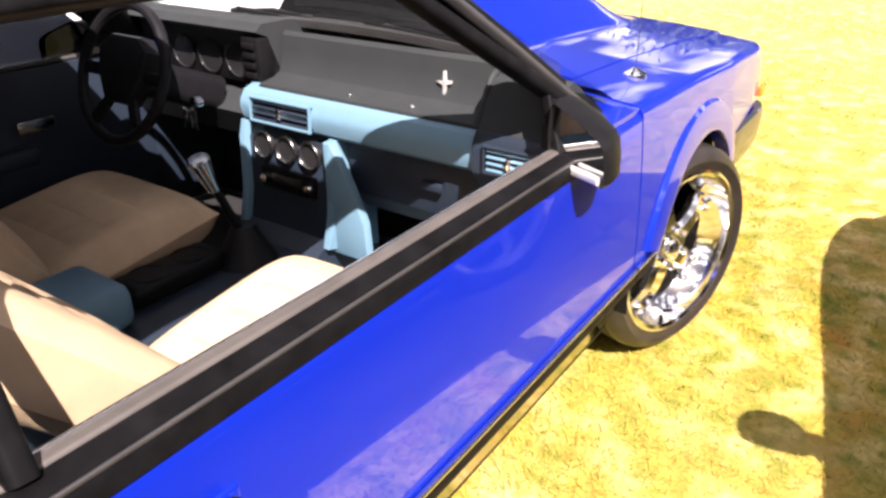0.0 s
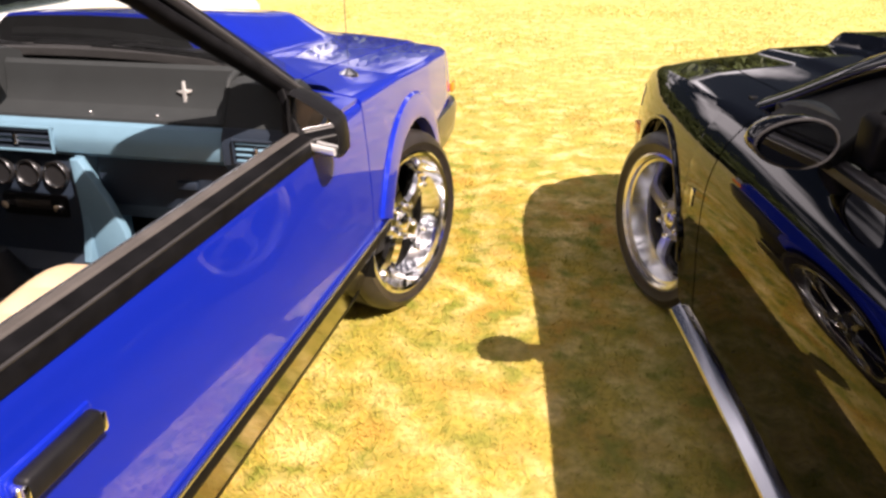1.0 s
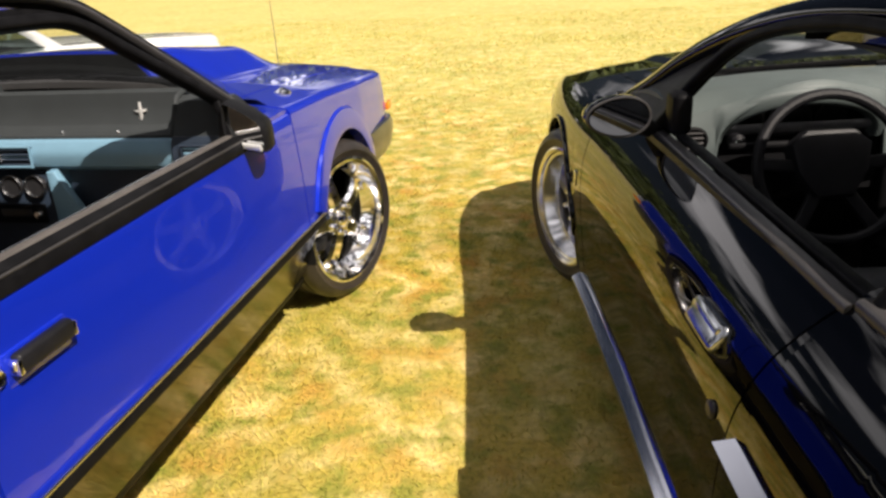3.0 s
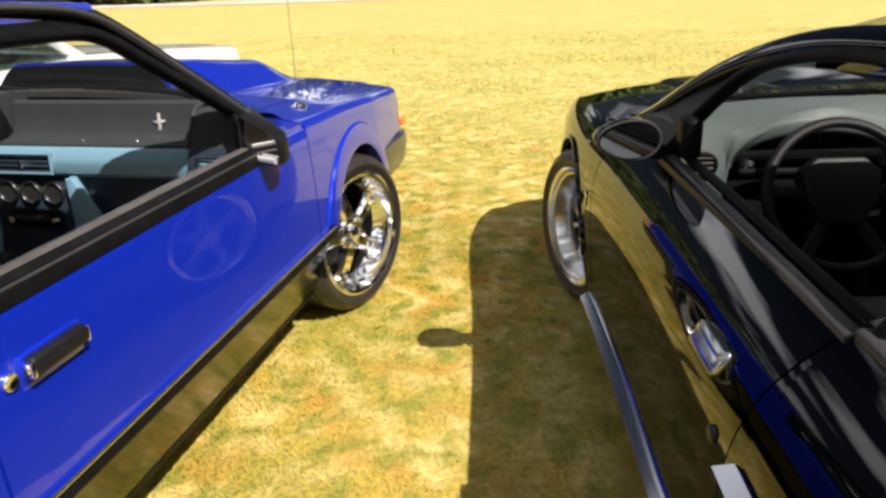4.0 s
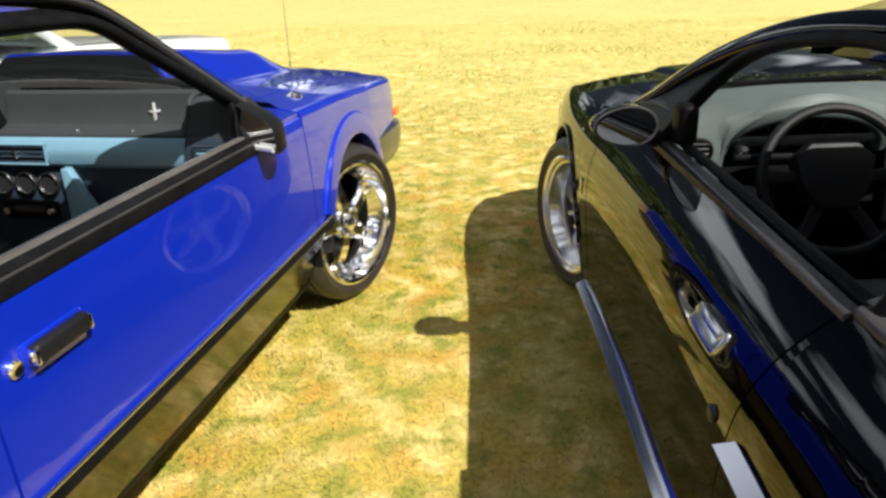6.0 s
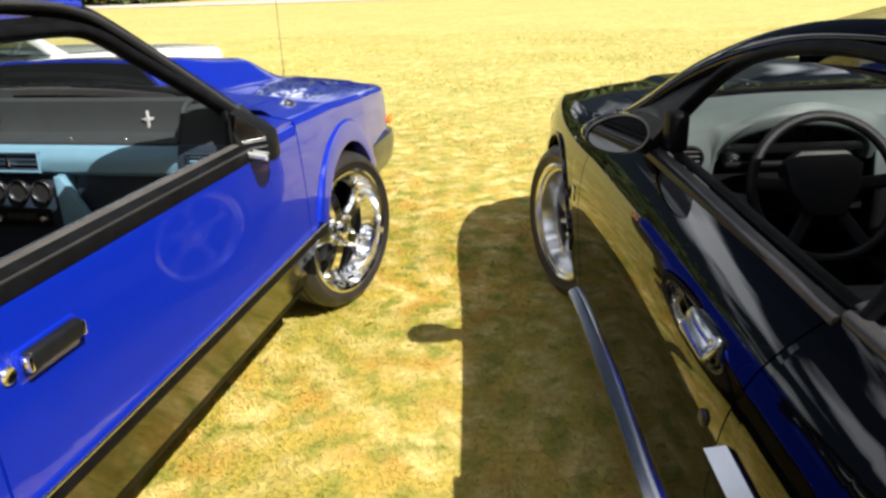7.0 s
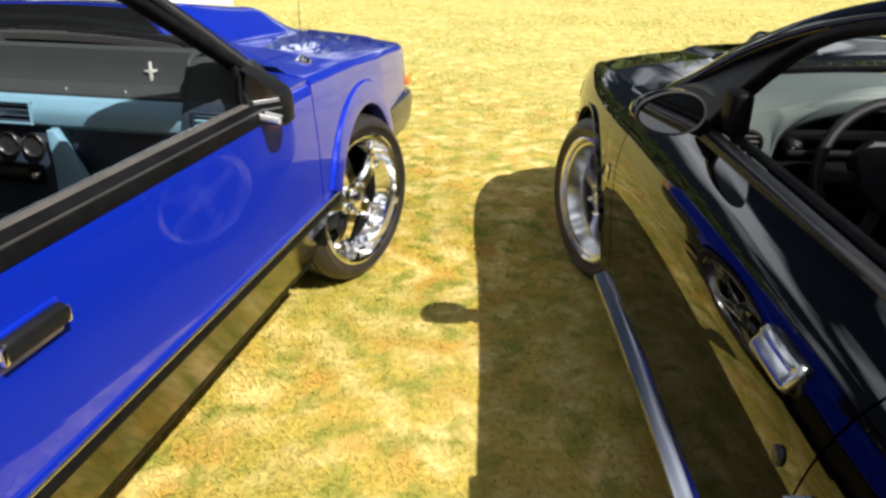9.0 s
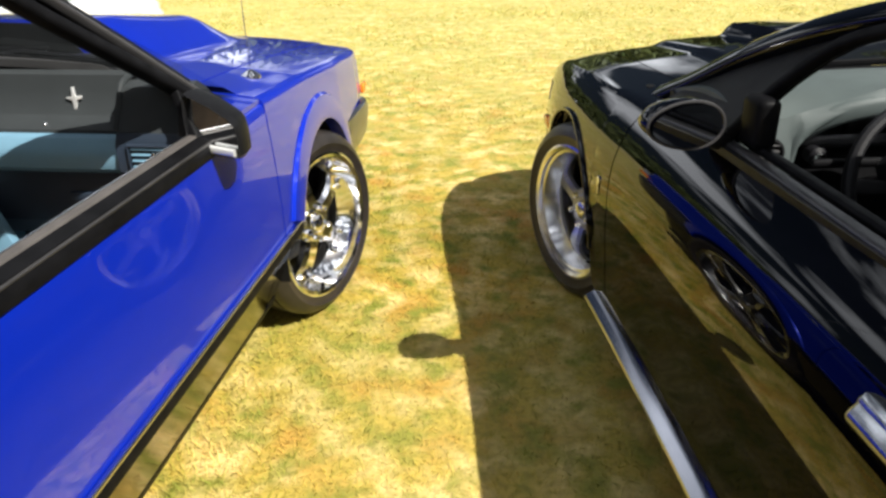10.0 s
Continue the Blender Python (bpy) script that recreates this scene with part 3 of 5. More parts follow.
# ---- the blue coupe ----
def make_blue_car():
    car = thing("blue_car", pose(-0.85, 0, 0), "royal blue two-door coupe parked on the lawn, passenger window open", "car")
    WB = -2.553
    taper = [(-3.5, 0.80), (-3.2, 0.845), (-2.6, 0.872), (-0.3, 0.876), (0.3, 0.870), (0.7, 0.845), (0.95, 0.80)]
    def X(y, z):
        w = lerp(taper, y)
        if z > 0.46:
            return w - 0.022 * ((z - 0.46) / 0.40) ** 2
        return w - 0.095 * (0.46 - z) / 0.24
    ztop_t = [(-3.4, 0.84), (-2.2, 0.87), (-0.5, 0.868), (-0.1, 0.855), (0.44, 0.82), (0.95, 0.775)]
    def ztop(y):
        return lerp(ztop_t, y)
    def H(x, y):
        return ztop(y) + 0.064 * (1 - (x / 0.86) ** 2)
    def soft(t):
        t = min(1, max(0, t))
        return t * t * (3 - 2 * t)
    def hood_z(x, y):
        side = soft((0.42 - abs(x)) / 0.17)
        front = soft((0.86 - y - 0.6 * x * x) / 0.42)
        return H(x, y) + 0.098 * side * front * (1 + 0.38 * soft((0.45 - y) / 0.85))
    AR, ZC = 0.362, 0.335
    for s, near in ((1, True), (-1, False)):
        def over(y):
            x, z = X(y, ztop(y) - 0.02), ztop(y)
            return [(x - 0.002, z - 0.010), (x - 0.009, z - 0.002), (x - 0.03, H(x - 0.03, y)), (0.72, H(0.72, y)), (0.652, H(0.652, y)), (0.650, H(0.652, y) - 0.03)]
        part("front_fender", side_panel(X, arch_steps(-0.472, 0.80, [0.0], AR), lambda y: arch_low(y, 0.47, [0.0], ZC, AR), lambda y: ztop(y) - 0.02, s, over=over), BLUE, car)
        part("fender_lower_panel", side_panel(X, arch_steps(-0.472, -0.30, [0.0], AR), lambda y: arch_low(y, 0.235, [0.0], ZC, AR) if arch_low(y, 0.235, [0.0], ZC, AR) < 0.43 else 0.429, lambda y: 0.43, s), CHARCOAL, car, "polished lower trim panel")
        door = part("door", side_panel(X, steps(-1.895, -0.480, 24), lambda y: 0.47, lambda y: 0.845, s, over=lambda y: [(X(y, 0.845) - 0.006, 0.853), (X(y, 0.845) - 0.02, 0.856)]), BLUE, car)
        part("door_lower_panel", side_panel(X, steps(-1.895, -0.480, 10), lambda y: 0.222, lambda y: 0.43, s), CHARCOAL, door, "polished lower trim panel")
        part("rocker_panel", side_panel(X, steps(-2.16, -0.36, 10), lambda y: 0.185, lambda y: 0.216, s), RUBBER, car)
        part("rear_quarter", side_panel(X, arch_steps(-3.38, -1.902, [WB], AR), lambda y: arch_low(y, 0.47, [WB], ZC, AR), lambda y: 0.86, s, over=lambda y: [(X(y, 0.86) - 0.02, 0.872), (X(y, 0.86) - 0.12, 0.885)]), BLUE, car)
        for a, b in ((-2.21, -1.902), (-3.38, -2.90)):
            part("quarter_lower_panel", side_panel(X, steps(a, b, 6), lambda y: 0.235, lambda y: 0.43, s), CHARCOAL, car)
        for a, b, name in ((-0.472, -0.345, "fender_moulding"), (-1.895, -0.480, "door_moulding"), (-2.215, -1.902, "quarter_moulding")):
            bm = B()
            sweep(bm, [(s * (X(y, 0.45) + 0.004), y, 0.45) for y in steps(a, b, 8)], rounded(0.022, 0.036, 0.006))
            mould = part(name, bm, RUBBER, car, "black rubber side moulding")
            bm = B()
            sweep(bm, [(s * (X(y, 0.467) + 0.008), y, 0.4695) for y in steps(a, b, 8)], rounded(0.012, 0.009, 0.003))
            part("bright_strip", bm, POLISHED, mould, "thin bright metal strip")
        for c, name in ((0.0, "front_arch_flare"), (WB, "rear_arch_flare")):
            lips = [(0.440, 0.001), (0.432, 0.009), (0.372, 0.017), (0.352, 0.013), (0.349, -0.025)]
            def rim_point(a, k):
                r, out = lips[k]
                y, z = c + r * math.cos(a), ZC + r * math.sin(a)
                return (s * (X(y, max(z, 0.46)) + out), y, z)
            part(name, surf(B(), rim_point, [radians(d) for d in range(21, 160, 6)], range(5), (-s * 0.006, 0, 0)), BLUE, car, "flat flared lip round the wheel arch")
            bm = B()
            surf(bm, lambda a, k: (s * (0.83 - 0.32 * k), c + (AR - 0.002) * math.cos(a), ZC + (AR - 0.002) * math.sin(a)), [radians(d) for d in range(-12, 193, 12)], [0, 1])
            part("wheel_well", bm, BLACKPL, car)
        # flag mirror: a wedge-shaped shell, its glass turned in towards the driver
        shape = [(0.806, 0.838), (0.802, 0.900), (0.806, 0.946), (0.815, 0.950), (0.870, 0.929), (0.912, 0.908), (0.924, 0.895), (0.930, 0.865), (0.930, 0.836), (0.924, 0.829), (0.860, 0.831)]
        mx, mz = 0.868, 0.885
        def shell_ring(grow, back):
            return [(s * (mx + (x - mx) * grow), -0.822 - 0.32 * (x - 0.82) + back, mz + (z - mz) * grow) for x, z in shape]
        bm = B()
        rows = [(0.97, 0.012), (1.0, -0.006), (1.06, -0.010), (1.11, 0.002), (1.13, 0.025), (1.08, 0.060), (0.86, 0.092), (0.55, 0.104)]
        rings = [[bm.verts.new(p) for p in shell_ring(g, d)] for g, d in rows]
        for p, q in zip(rings, rings[1:]):
            for k in range(len(shape)):
                bm.faces.new((p[k], p[(k + 1) % len(shape)], q[(k + 1) % len(shape)], q[k]))
        bm.faces.new(rings[0])
        bm.faces.new(rings[-1])
        mirror = part("wing_mirror", bm, BLACKPL, car, "black flag-shaped wing mirror with a bright lower edge")
        bm = B()
        bm.faces.new([bm.verts.new(p) for p in shell_ring(0.96, 0.004)])
        part("mirror_glass", bm, MIRROR, mirror, "mirror glass")
        bm = B()
        sweep(bm, [(s * x, -0.830 - 0.32 * (x - 0.82), z) for x, z in ((0.824, 0.843), (0.870, 0.839), (0.922, 0.837))], rounded(0.012, 0.017, 0.005), (0, 0, 1))
        part("mirror_rim", bm, BRIGHT, mirror, "bright lower edge")
        # belt, window frame, pillars
        bm = B()
        sweep(bm, [(s * (X(y, 0.85) - 0.010), y, 0.853) for y in steps(-1.88, -0.80, 12)], [(s * a, b) for a, b in ((-0.016, -0.030), (0.016, -0.034), (0.018, -0.012), (0.010, 0.004), (-0.016, 0.010))])
        part("belt_weatherstrip", bm, RUBBER, door, "weathered black belt strip")
        bm = B()
        sweep(bm, [(s * (X(y, 0.85) - 0.040), y, 0.858) for y in steps(-1.88, -0.82, 12)], rounded(0.022, 0.014, 0.005))
        part("inner_sill", bm, SILL, door, "grey-brown window sill strip")
        part("sill_bead", sweep(B(), [(s * (X(y, 0.85) - 0.049), y, 0.8655) for y in steps(-1.88, -0.82, 12)], rounded(0.004, 0.004, 0.001)), POLISHED, door, "thin bright sill bead")
        part("belt_rib", sweep(B(), [(s * (X(y, 0.85) + 0.003), y, 0.852) for y in steps(-1.88, -0.80, 12)], rounded(0.005, 0.006, 0.002)), GREYTRIM, door, "grey rib on the belt strip")
        opening = [(0.803, -0.690, 0.893), (0.765, -0.772, 0.957), (0.717, -0.889, 1.042), (0.668, -1.02, 1.133), (0.642, -1.09, 1.182), (0.630, -1.16, 1.208), (0.627, -1.24, 1.215), (0.626, -1.34, 1.216), (0.626, -1.50, 1.217), (0.628, -1.72, 1.212), (0.66, -1.80, 1.185), (0.74, -1.825, 1.03), (0.825, -1.84, 0.862)]
        frame_line = smooth_line([(s * x, y, z) for x, y, z in opening], 4)
        part("window_frame", sweep(B(), frame_line, rounded(0.028, 0.034, 0.009), (s * 0.85, 0, 0.5)), RUBBER, door, "thick black window frame")
        part("window_post", sweep(B(), [(s * 0.824, -0.826, 0.848), (s * 0.798, -0.806, 0.895), (s * 0.764, -0.776, 0.958)], rounded(0.016, 0.022, 0.005), (s * 0.85, 0, 0.5)), RUBBER, door, "slim black post before the mirror")
        outer = [(0.806, -0.560, 0.850), (0.796, -0.605, 0.882), (0.767, -0.662, 0.926), (0.690, -0.832, 1.068), (0.622, -1.02, 1.208), (0.603, -1.115, 1.252), (0.594, -1.24, 1.274), (0.588, -1.50, 1.286), (0.592, -1.80, 1.282), (0.62, -2.10, 1.245)]
        out_line = smooth_line([(s * x, y, z) for x, y, z in outer], 4)
        def at_y(line, y, i):
            return lerp(sorted((p[1], p[i]) for p in line), y)
        low = [(0.818, -0.56, 0.868), (0.812, -0.68, 0.885)] + opening[:10]
        bm = B()
        surf(bm, lambda y, v: (s * (at_y(low, y, 0) * (1 - v) + at_y(outer, y, 0) * v - 0.012), y, at_y(low, y, 2) * (1 - v) + at_y(outer, y, 2) * v), steps(-1.74, -0.58, 30), steps(0, 1, 4), (-s * 0.02, 0, -0.006))
        part("frame_panel", bm, RUBBER, door, "dull black door frame")
        part("drip_rail", sweep(B(), [v + Vector((s * 0.012, -0.012, -0.006)) for v in out_line], rounded(0.018, 0.020, 0.005), (s * 0.6, 0, 0.8)), GREYTRIM, car, "grey drip rail above the door")
        part("pillar", sweep(B(), [v + Vector((-s * 0.020, 0.010, -0.012)) for v in out_line], rounded(0.062, 0.048, 0.012), (s * 0.6, 0, 0.8)), RUBBER, car, "dull black windscreen pillar")
        bm = B()
        prism(bm, [(-0.62, 0.868), (-0.812, 0.858), (-0.800, 0.905), (-0.775, 0.948), (-0.690, 0.885)], 0.02, Matrix(((0, 0, s, s * 0.775), (1, 0, 0, 0), (0, 1, 0, 0), (0, 0, 0, 1))))
        part("mirror_sail", bm, TRIM, door)
        bm = B()
        surf(bm, lambda u, v: (s * (0.83 - 0.20 * v), -1.86 - 0.10 * u - 0.05 * v, 0.862 + 0.36 * v), steps(0, 1, 3), steps(0, 1, 5), (-s * 0.03, 0, 0))
        part("rear_pillar", bm, TRIM, car)
        bm = B()
        surf(bm, lambda u, v: (s * (0.835 - 0.215 * v), -1.97 - u * (1.05 - 0.45 * v), 0.868 + (0.385 - 0.20 * u) * v), steps(0, 1, 5), steps(0, 1, 5), (-s * 0.01, 0, 0))
        q = part("quarter_glass", bm, TINTED, car)
        q.visible_shadow = False
        if not near:
            bm = B()
            surf(bm, lambda u, v: (s * (0.82 - 0.20 * v), -0.70 - 1.12 * u - 0.42 * v * (1 - u), 0.855 + 0.35 * v), steps(0, 1, 6), steps(0, 1, 4), (-s * 0.004, 0, 0))
            pane = part("door_glass", bm, SMOKED, door, "dark closed window glass")
            pane.visible_shadow = False
        # inner door panel
        bm = B()
        surf(bm, lambda y, z: (s * (0.785 - 0.02 * math.sin((z - 0.3) * 6)), y, z), steps(-1.86, -0.62, 8), steps(0.38, 0.85, 8), (s * 0.025, 0, 0))
        card = part("door_card", bm, NAVY, door, "navy door card")
        bm = B()
        box(bm, (s * 0.745, -1.30, 0.62), (0.06, 0.52, 0.06), 0.02)
        part("armrest", bm, NAVY, card)
        bm = B()
        box(bm, (s * 0.752, -1.02, 0.70), (0.012, 0.11, 0.035), 0.006)
        part("inner_handle", bm, SMOKECHROME, card)
    # door handle and lock on the near side, and its twin
    for s in (1, -1):
        hx = X(-1.7, 0.70)
        bm = B()
        box(bm, (s * (hx - 0.004), -1.738, 0.705), (0.014, 0.160, 0.064), 0.006)
        handle = part("door_handle", bm, BLUE, car, "blue recess with a black pull handle")
        bm = B()
        box(bm, (s * (hx + 0.016), -1.738, 0.716), (0.024, 0.140, 0.038), 0.009, seg=3)
        part("pull", bm, SATIN, handle, "black pull handle")
        for y in (-1.669, -1.807):
            bm = B()
            box(bm, (s * (hx + 0.016), y, 0.713), (0.022, 0.012, 0.030), 0.004)
            part("end_cap", bm, CHROME, handle)
        lock = lathe(B(), [(0.017, -0.006), (0.017, 0.006), (0.013, 0.010), (0.008, 0.008), (0.001, 0.007)], 20)
        part("door_lock", lock, CHROME, car, "chrome key lock", Matrix.Translation((s * hx, -1.838, 0.708)) @ Matrix.Diagonal((s, 1, 1, 1)))
    # hood, cowl, roof, glass
    bm = B()
    ys = steps(-0.40, 0.86, 60)
    surf(bm, lambda x, y: (x, y, hood_z(x, y)), steps(-0.645, 0.645, 64), ys, (0, 0, -0.02))
    part("hood", bm, BLUE, car, "blue hood with a raised scoop")
    bm = B()
    surf(bm, lambda x, v: (x, -0.403 - 0.006 * v, H(x, -0.40) - 0.02 + (hood_z(x, -0.40) - H(x, -0.40) + 0.012) * v), steps(-0.44, 0.44, 30), steps(0, 1, 3), (0, -0.010, 0))
    mouth = part("scoop_mouth", bm, RUBBER, car, "black rear mouth of the hood scoop")
    bm = B()
    box(bm, (0, -0.424, 0.975), (0.50, 0.012, 0.035), 0.004)
    part("mouth_slot", bm, RUBBER, mouth)
    def cowl_z(x, y):
        return H(x, y) - 0.006 + 0.060 * soft((0.60 - abs(x)) / 0.16) * soft((-0.404 - y) / 0.05) - 0.10 * max(0, -0.50 - y)
    bm = B()
    surf(bm, lambda x, y: (x, y, cowl_z(x, y)), steps(-0.655, 0.655, 40), steps(-0.535, -0.405, 10), (0, 0, -0.02))
    cowl = part("cowl_panel", bm, GREYTRIM, car, "dark grey slotted cowl panel under the windscreen")
    for s in (1, -1):
        bm = B()
        surf(bm, lambda x, y: (s * x, y, H(x, y) - 0.003), steps(0.655, 0.845, 6), steps(-0.64, -0.476, 4), (0, 0, -0.03))
        part("cowl_corner", bm, BLUE, car)
    for x in (-0.35, 0.0, 0.35):
        bm = B()
        box(bm, (x, -0.475, cowl_z(x, -0.475) + 0.001), (0.24, 0.04, 0.012), 0.004)
        part("cowl_grille", bm, RUBBER, cowl)
    for x in (-0.40, 0.10):
        bm = B()
        sweep(bm, [(x, -0.455, 0.975), (x + 0.12, -0.49, 0.990), (x + 0.42, -0.515, 0.970)], circle(0.007, 6))
        wiper = part("wiper", bm, BLACKPL, car, "black windscreen wiper")
        bm = B()
        sweep(bm, [(x - 0.02, -0.505, 0.985), (x + 0.44, -0.530, 0.962)], rounded(0.008, 0.016, 0.003))
        part("wiper_blade", bm, RUBBER, wiper)
    def screen(u, v):
        x = (u - 0.5) * 2
        w = 0.79 + (0.60 - 0.79) * v
        return (x * w, -0.43 - 0.06 * x * x - 0.63 * v, 0.895 - 0.015 * x * x + 0.385 * v + 0.03 * (1 - x * x) * v)
    bm = B()
    surf(bm, screen, steps(0, 1, 20), steps(0, 1, 10))
    ws = part("windscreen", bm, PANE, car, "clear windscreen")
    ws.visible_shadow = False
    bm = B()
    surf(bm, lambda u, v: Vector(screen(u, v)) + Vector((0, -0.004, 0.004)), steps(0, 1, 20), [0, 0.07])
    part("screen_border", bm, BLACKPL, car)
    bm = B()
    surf(bm, lambda x, y: (x, y, 1.272 + 0.040 * (1 - (x / 0.6) ** 2) - 0.03 * ((y + 1.6) / 0.6) ** 2), steps(-0.598, 0.598, 18), steps(-2.12, -1.085, 14), (0, 0, -0.03))
    roof = part("roof", bm, BLUE, car, "blue roof panel")
    bm = B()
    surf(bm, lambda x, y: (x, y, 1.232 + 0.035 * (1 - (x / 0.6) ** 2)), steps(-0.58, 0.58, 10), steps(-2.1, -1.10, 8), (0, 0, -0.008))
    part("headliner", bm, DASHGREY, car)
    for s in (1, -1):
        bm = B()
        sweep(bm, [Vector((s * x, y, z)) for x, y, z in ((0.585, -1.10, 1.262), (0.578, -1.5, 1.285), (0.580, -2.08, 1.262))], rounded(0.05, 0.025, 0.01))
        part("roof_rail", bm, BLUE, car)
    bm = B()
    surf(bm, lambda x, v: (x * (1 - 0.05 * v), -2.12 - 1.05 * v, 1.30 - 0.05 * (x / 0.6) ** 2 - 0.36 * v ** 1.1), steps(-0.62, 0.62, 10), steps(0, 1, 8))
    rg = part("rear_glass", bm, TINTED, car)
    rg.visible_shadow = False
    bm = B()
    surf(bm, lambda x, y: (x, y, 0.915 - 0.04 * (x / 0.85) ** 2 - 0.02 * ((y + 3.1) / 0.3) ** 2), steps(-0.78, 0.78, 14), steps(-3.42, -3.12, 6), (0, 0, -0.02))
    part("rear_deck", bm, BLUE, car)
    # bumpers, lamps
    part("front_bumper", wrap_bumper(0.865, 0.955, 0.40, [(0.43, -0.05), (0.455, -0.005), (0.50, 0.012), (0.550, 0.022), (0.578, 0.0), (0.590, -0.05)], 0.30), BUMPER, car, "charcoal wrap-around front bumper")
    part("front_valance", wrap_bumper(0.74, 0.86, 0.46, [(0.25, -0.06), (0.30, -0.02), (0.40, 0.0), (0.46, 0.0)], 0.35), BUMPER, car, "charcoal valance under the bumper")
    part("nose_panel", wrap_bumper(0.835, 0.90, 0.55, [(0.585, 0.0), (0.68, -0.005), (0.755, -0.02), (0.775, -0.045)], 0.26), BLUE, car, "blue nose panel")
    for s in (1, -1):
        bm = B()
        box(bm, (s * 0.834, 0.83, 0.625), (0.016, 0.07, 0.040), 0.006)
        part("marker_lamp", bm, AMBER, car, "amber corner marker lamp")
        bm = B()
        box(bm, (s * 0.62, 0.905, 0.665), (0.34, 0.03, 0.105), 0.012)
        part("headlight", bm, LAMP, car, "rectangular headlamp")
        bm = B()
        box(bm, (s * 0.60, -3.44, 0.70), (0.42, 0.03, 0.15), 0.012)
        part("tail_lamp", bm, RED, car, "red tail lamp")
    part("rear_bumper", wrap_bumper(0.865, -3.58, -3.1, [(0.28, -0.03), (0.40, 0.0), (0.56, 0.01), (0.60, -0.03)], 0.3, sign=-1), BUMPER, car)
    part("tail_panel", wrap_bumper(0.845, -3.46, -3.2, [(0.58, 0.0), (0.75, 0.0), (0.875, -0.04)], 0.26, sign=-1), BLUE, car)
    # antenna
    bm = B()
    ax, ay = 0.735, -0.23
    az = H(ax, ay)
    lathe(bm, [(0.030, az - 0.006), (0.029, az + 0.006), (0.020, az + 0.012), (0.008, az + 0.020), (0.001, az + 0.022)], 20, "z")
    bmesh.ops.translate(bm, vec=(ax, ay, 0), verts=bm.verts)
    ant = part("antenna", bm, POLISHED, car, "bright antenna base with a thin whip mast")
    part("mast", sweep(B(), [(ax, ay, az + 0.03), (ax, ay - 0.01, az + 0.75)], circle(0.0014, 6), (0, 1, 0)), POLISHED, ant)
    # underside and floor
    bm = B()
    box(bm, (0, -1.30, 0.245), (1.50, 4.0, 0.05), 0.01)
    part("floor_pan", bm, BLACKPL, car)
    bm = B()
    box(bm, (0, 0.25, 0.42), (0.95, 1.0, 0.30), 0.02)
    box(bm, (0, -0.32, 0.58), (1.50, 0.03, 0.58))
    part("engine_bay", bm, BLACKPL, car)
    # interior
    for s in (1, -1):
        bm = B()
        box(bm, (s * 0.772, -0.49, 0.56), (0.02, 0.30, 0.56), 0.004)
        part("kick_panel", bm, NAVY, car, "navy kick panel in the footwell")
    # added dark sheet over the carpet, in place of shade in the driver's footwell
    bm = B()
    box(bm, (-0.43, -0.82, 0.312), (0.56, 0.74, 0.014), 0.006)
    part("footwell_shade", bm, DARKCARPET, car, "black sheet added as shade in the driver's footwell")
    bm = B()
    box(bm, (0, -0.355, 0.56), (1.50, 0.03, 0.54), 0.004)
    part("firewall_mat", bm, DARKCARPET, car, "black footwell lining")
    bm = B()
    box(bm, (0, -1.35, 0.29), (1.52, 1.9, 0.03), 0.01)
    part("carpet", bm, CARPET, car, "blue-grey carpet")
    def dash_run(x0, x1, prof, mat, name, label, round_r=0.0):
        bm = B()
        surf(bm, lambda x, k: (x, prof[k][0], prof[k][1]), steps(x0, x1, 8), list(range(len(prof))) )
        for x in (x0, x1):
            bm.faces.new([bm.verts.new((x, y, z)) for y, z in prof])
        return part(name, bm, mat, car, label)
    pad = [(-0.46, 0.86), (-0.50, 0.903), (-0.55, 0.934), (-0.585, 0.955), (-0.603, 0.965), (-0.614, 0.955), (-0.620, 0.92), (-0.626, 0.885), (-0.640, 0.860), (-0.662, 0.850), (-0.715, 0.842), (-0.72, 0.82), (-0.50, 0.78)]
    dash_run(-0.12, 0.585, pad, DASHGREY, "dash_pad", "dark grey moulded dash pad")
    end = [(-0.52, 0.86), (-0.57, 0.895), (-0.62, 0.933), (-0.655, 0.952), (-0.692, 0.942), (-0.720, 0.89), (-0.745, 0.845), (-0.50, 0.80)]
    dash_run(0.592, 0.765, end, DASHGREY, "dash_end_pad", "grey dash end")
    part("pad_bead", sweep(B(), smooth_line([(0.585, -0.605, 0.958), (0.589, -0.650, 0.957), (0.589, -0.688, 0.943), (0.586, -0.712, 0.895), (0.583, -0.738, 0.848)], 4), circle(0.008, 8), (1, 0, 0)), DASHGREY, car, "rounded grey edge of the dash end")
    roll = [(-0.60, 0.838), (-0.705, 0.838), (-0.735, 0.828), (-0.752, 0.805), (-0.756, 0.785), (-0.748, 0.755), (-0.715, 0.735), (-0.60, 0.735)]
    dash_run(-0.16, 0.585, roll, DASHBLUE, "dash_roll", "slate blue padded dash roll")
    end2 = [(-0.60, 0.842), (-0.75, 0.845), (-0.765, 0.82), (-0.765, 0.755), (-0.72, 0.70), (-0.60, 0.69)]
    dash_run(0.590, 0.770, end2, NAVY, "dash_end_panel", "navy dash end with a vent")
    air_vent(car, pose(0.685, -0.768, 0.792), 0.125, 0.058, NAVY, DASHBLUE, "navy side air vent", 4)
    air_vent(car, pose(-0.005, -0.760, 0.788, -4), 0.215, 0.062, DASHBLUE, NAVY, "slate blue centre air vent", 4)
    glove = [(-0.58, 0.735), (-0.705, 0.733), (-0.715, 0.70), (-0.705, 0.60), (-0.66, 0.545), (-0.55, 0.52)]
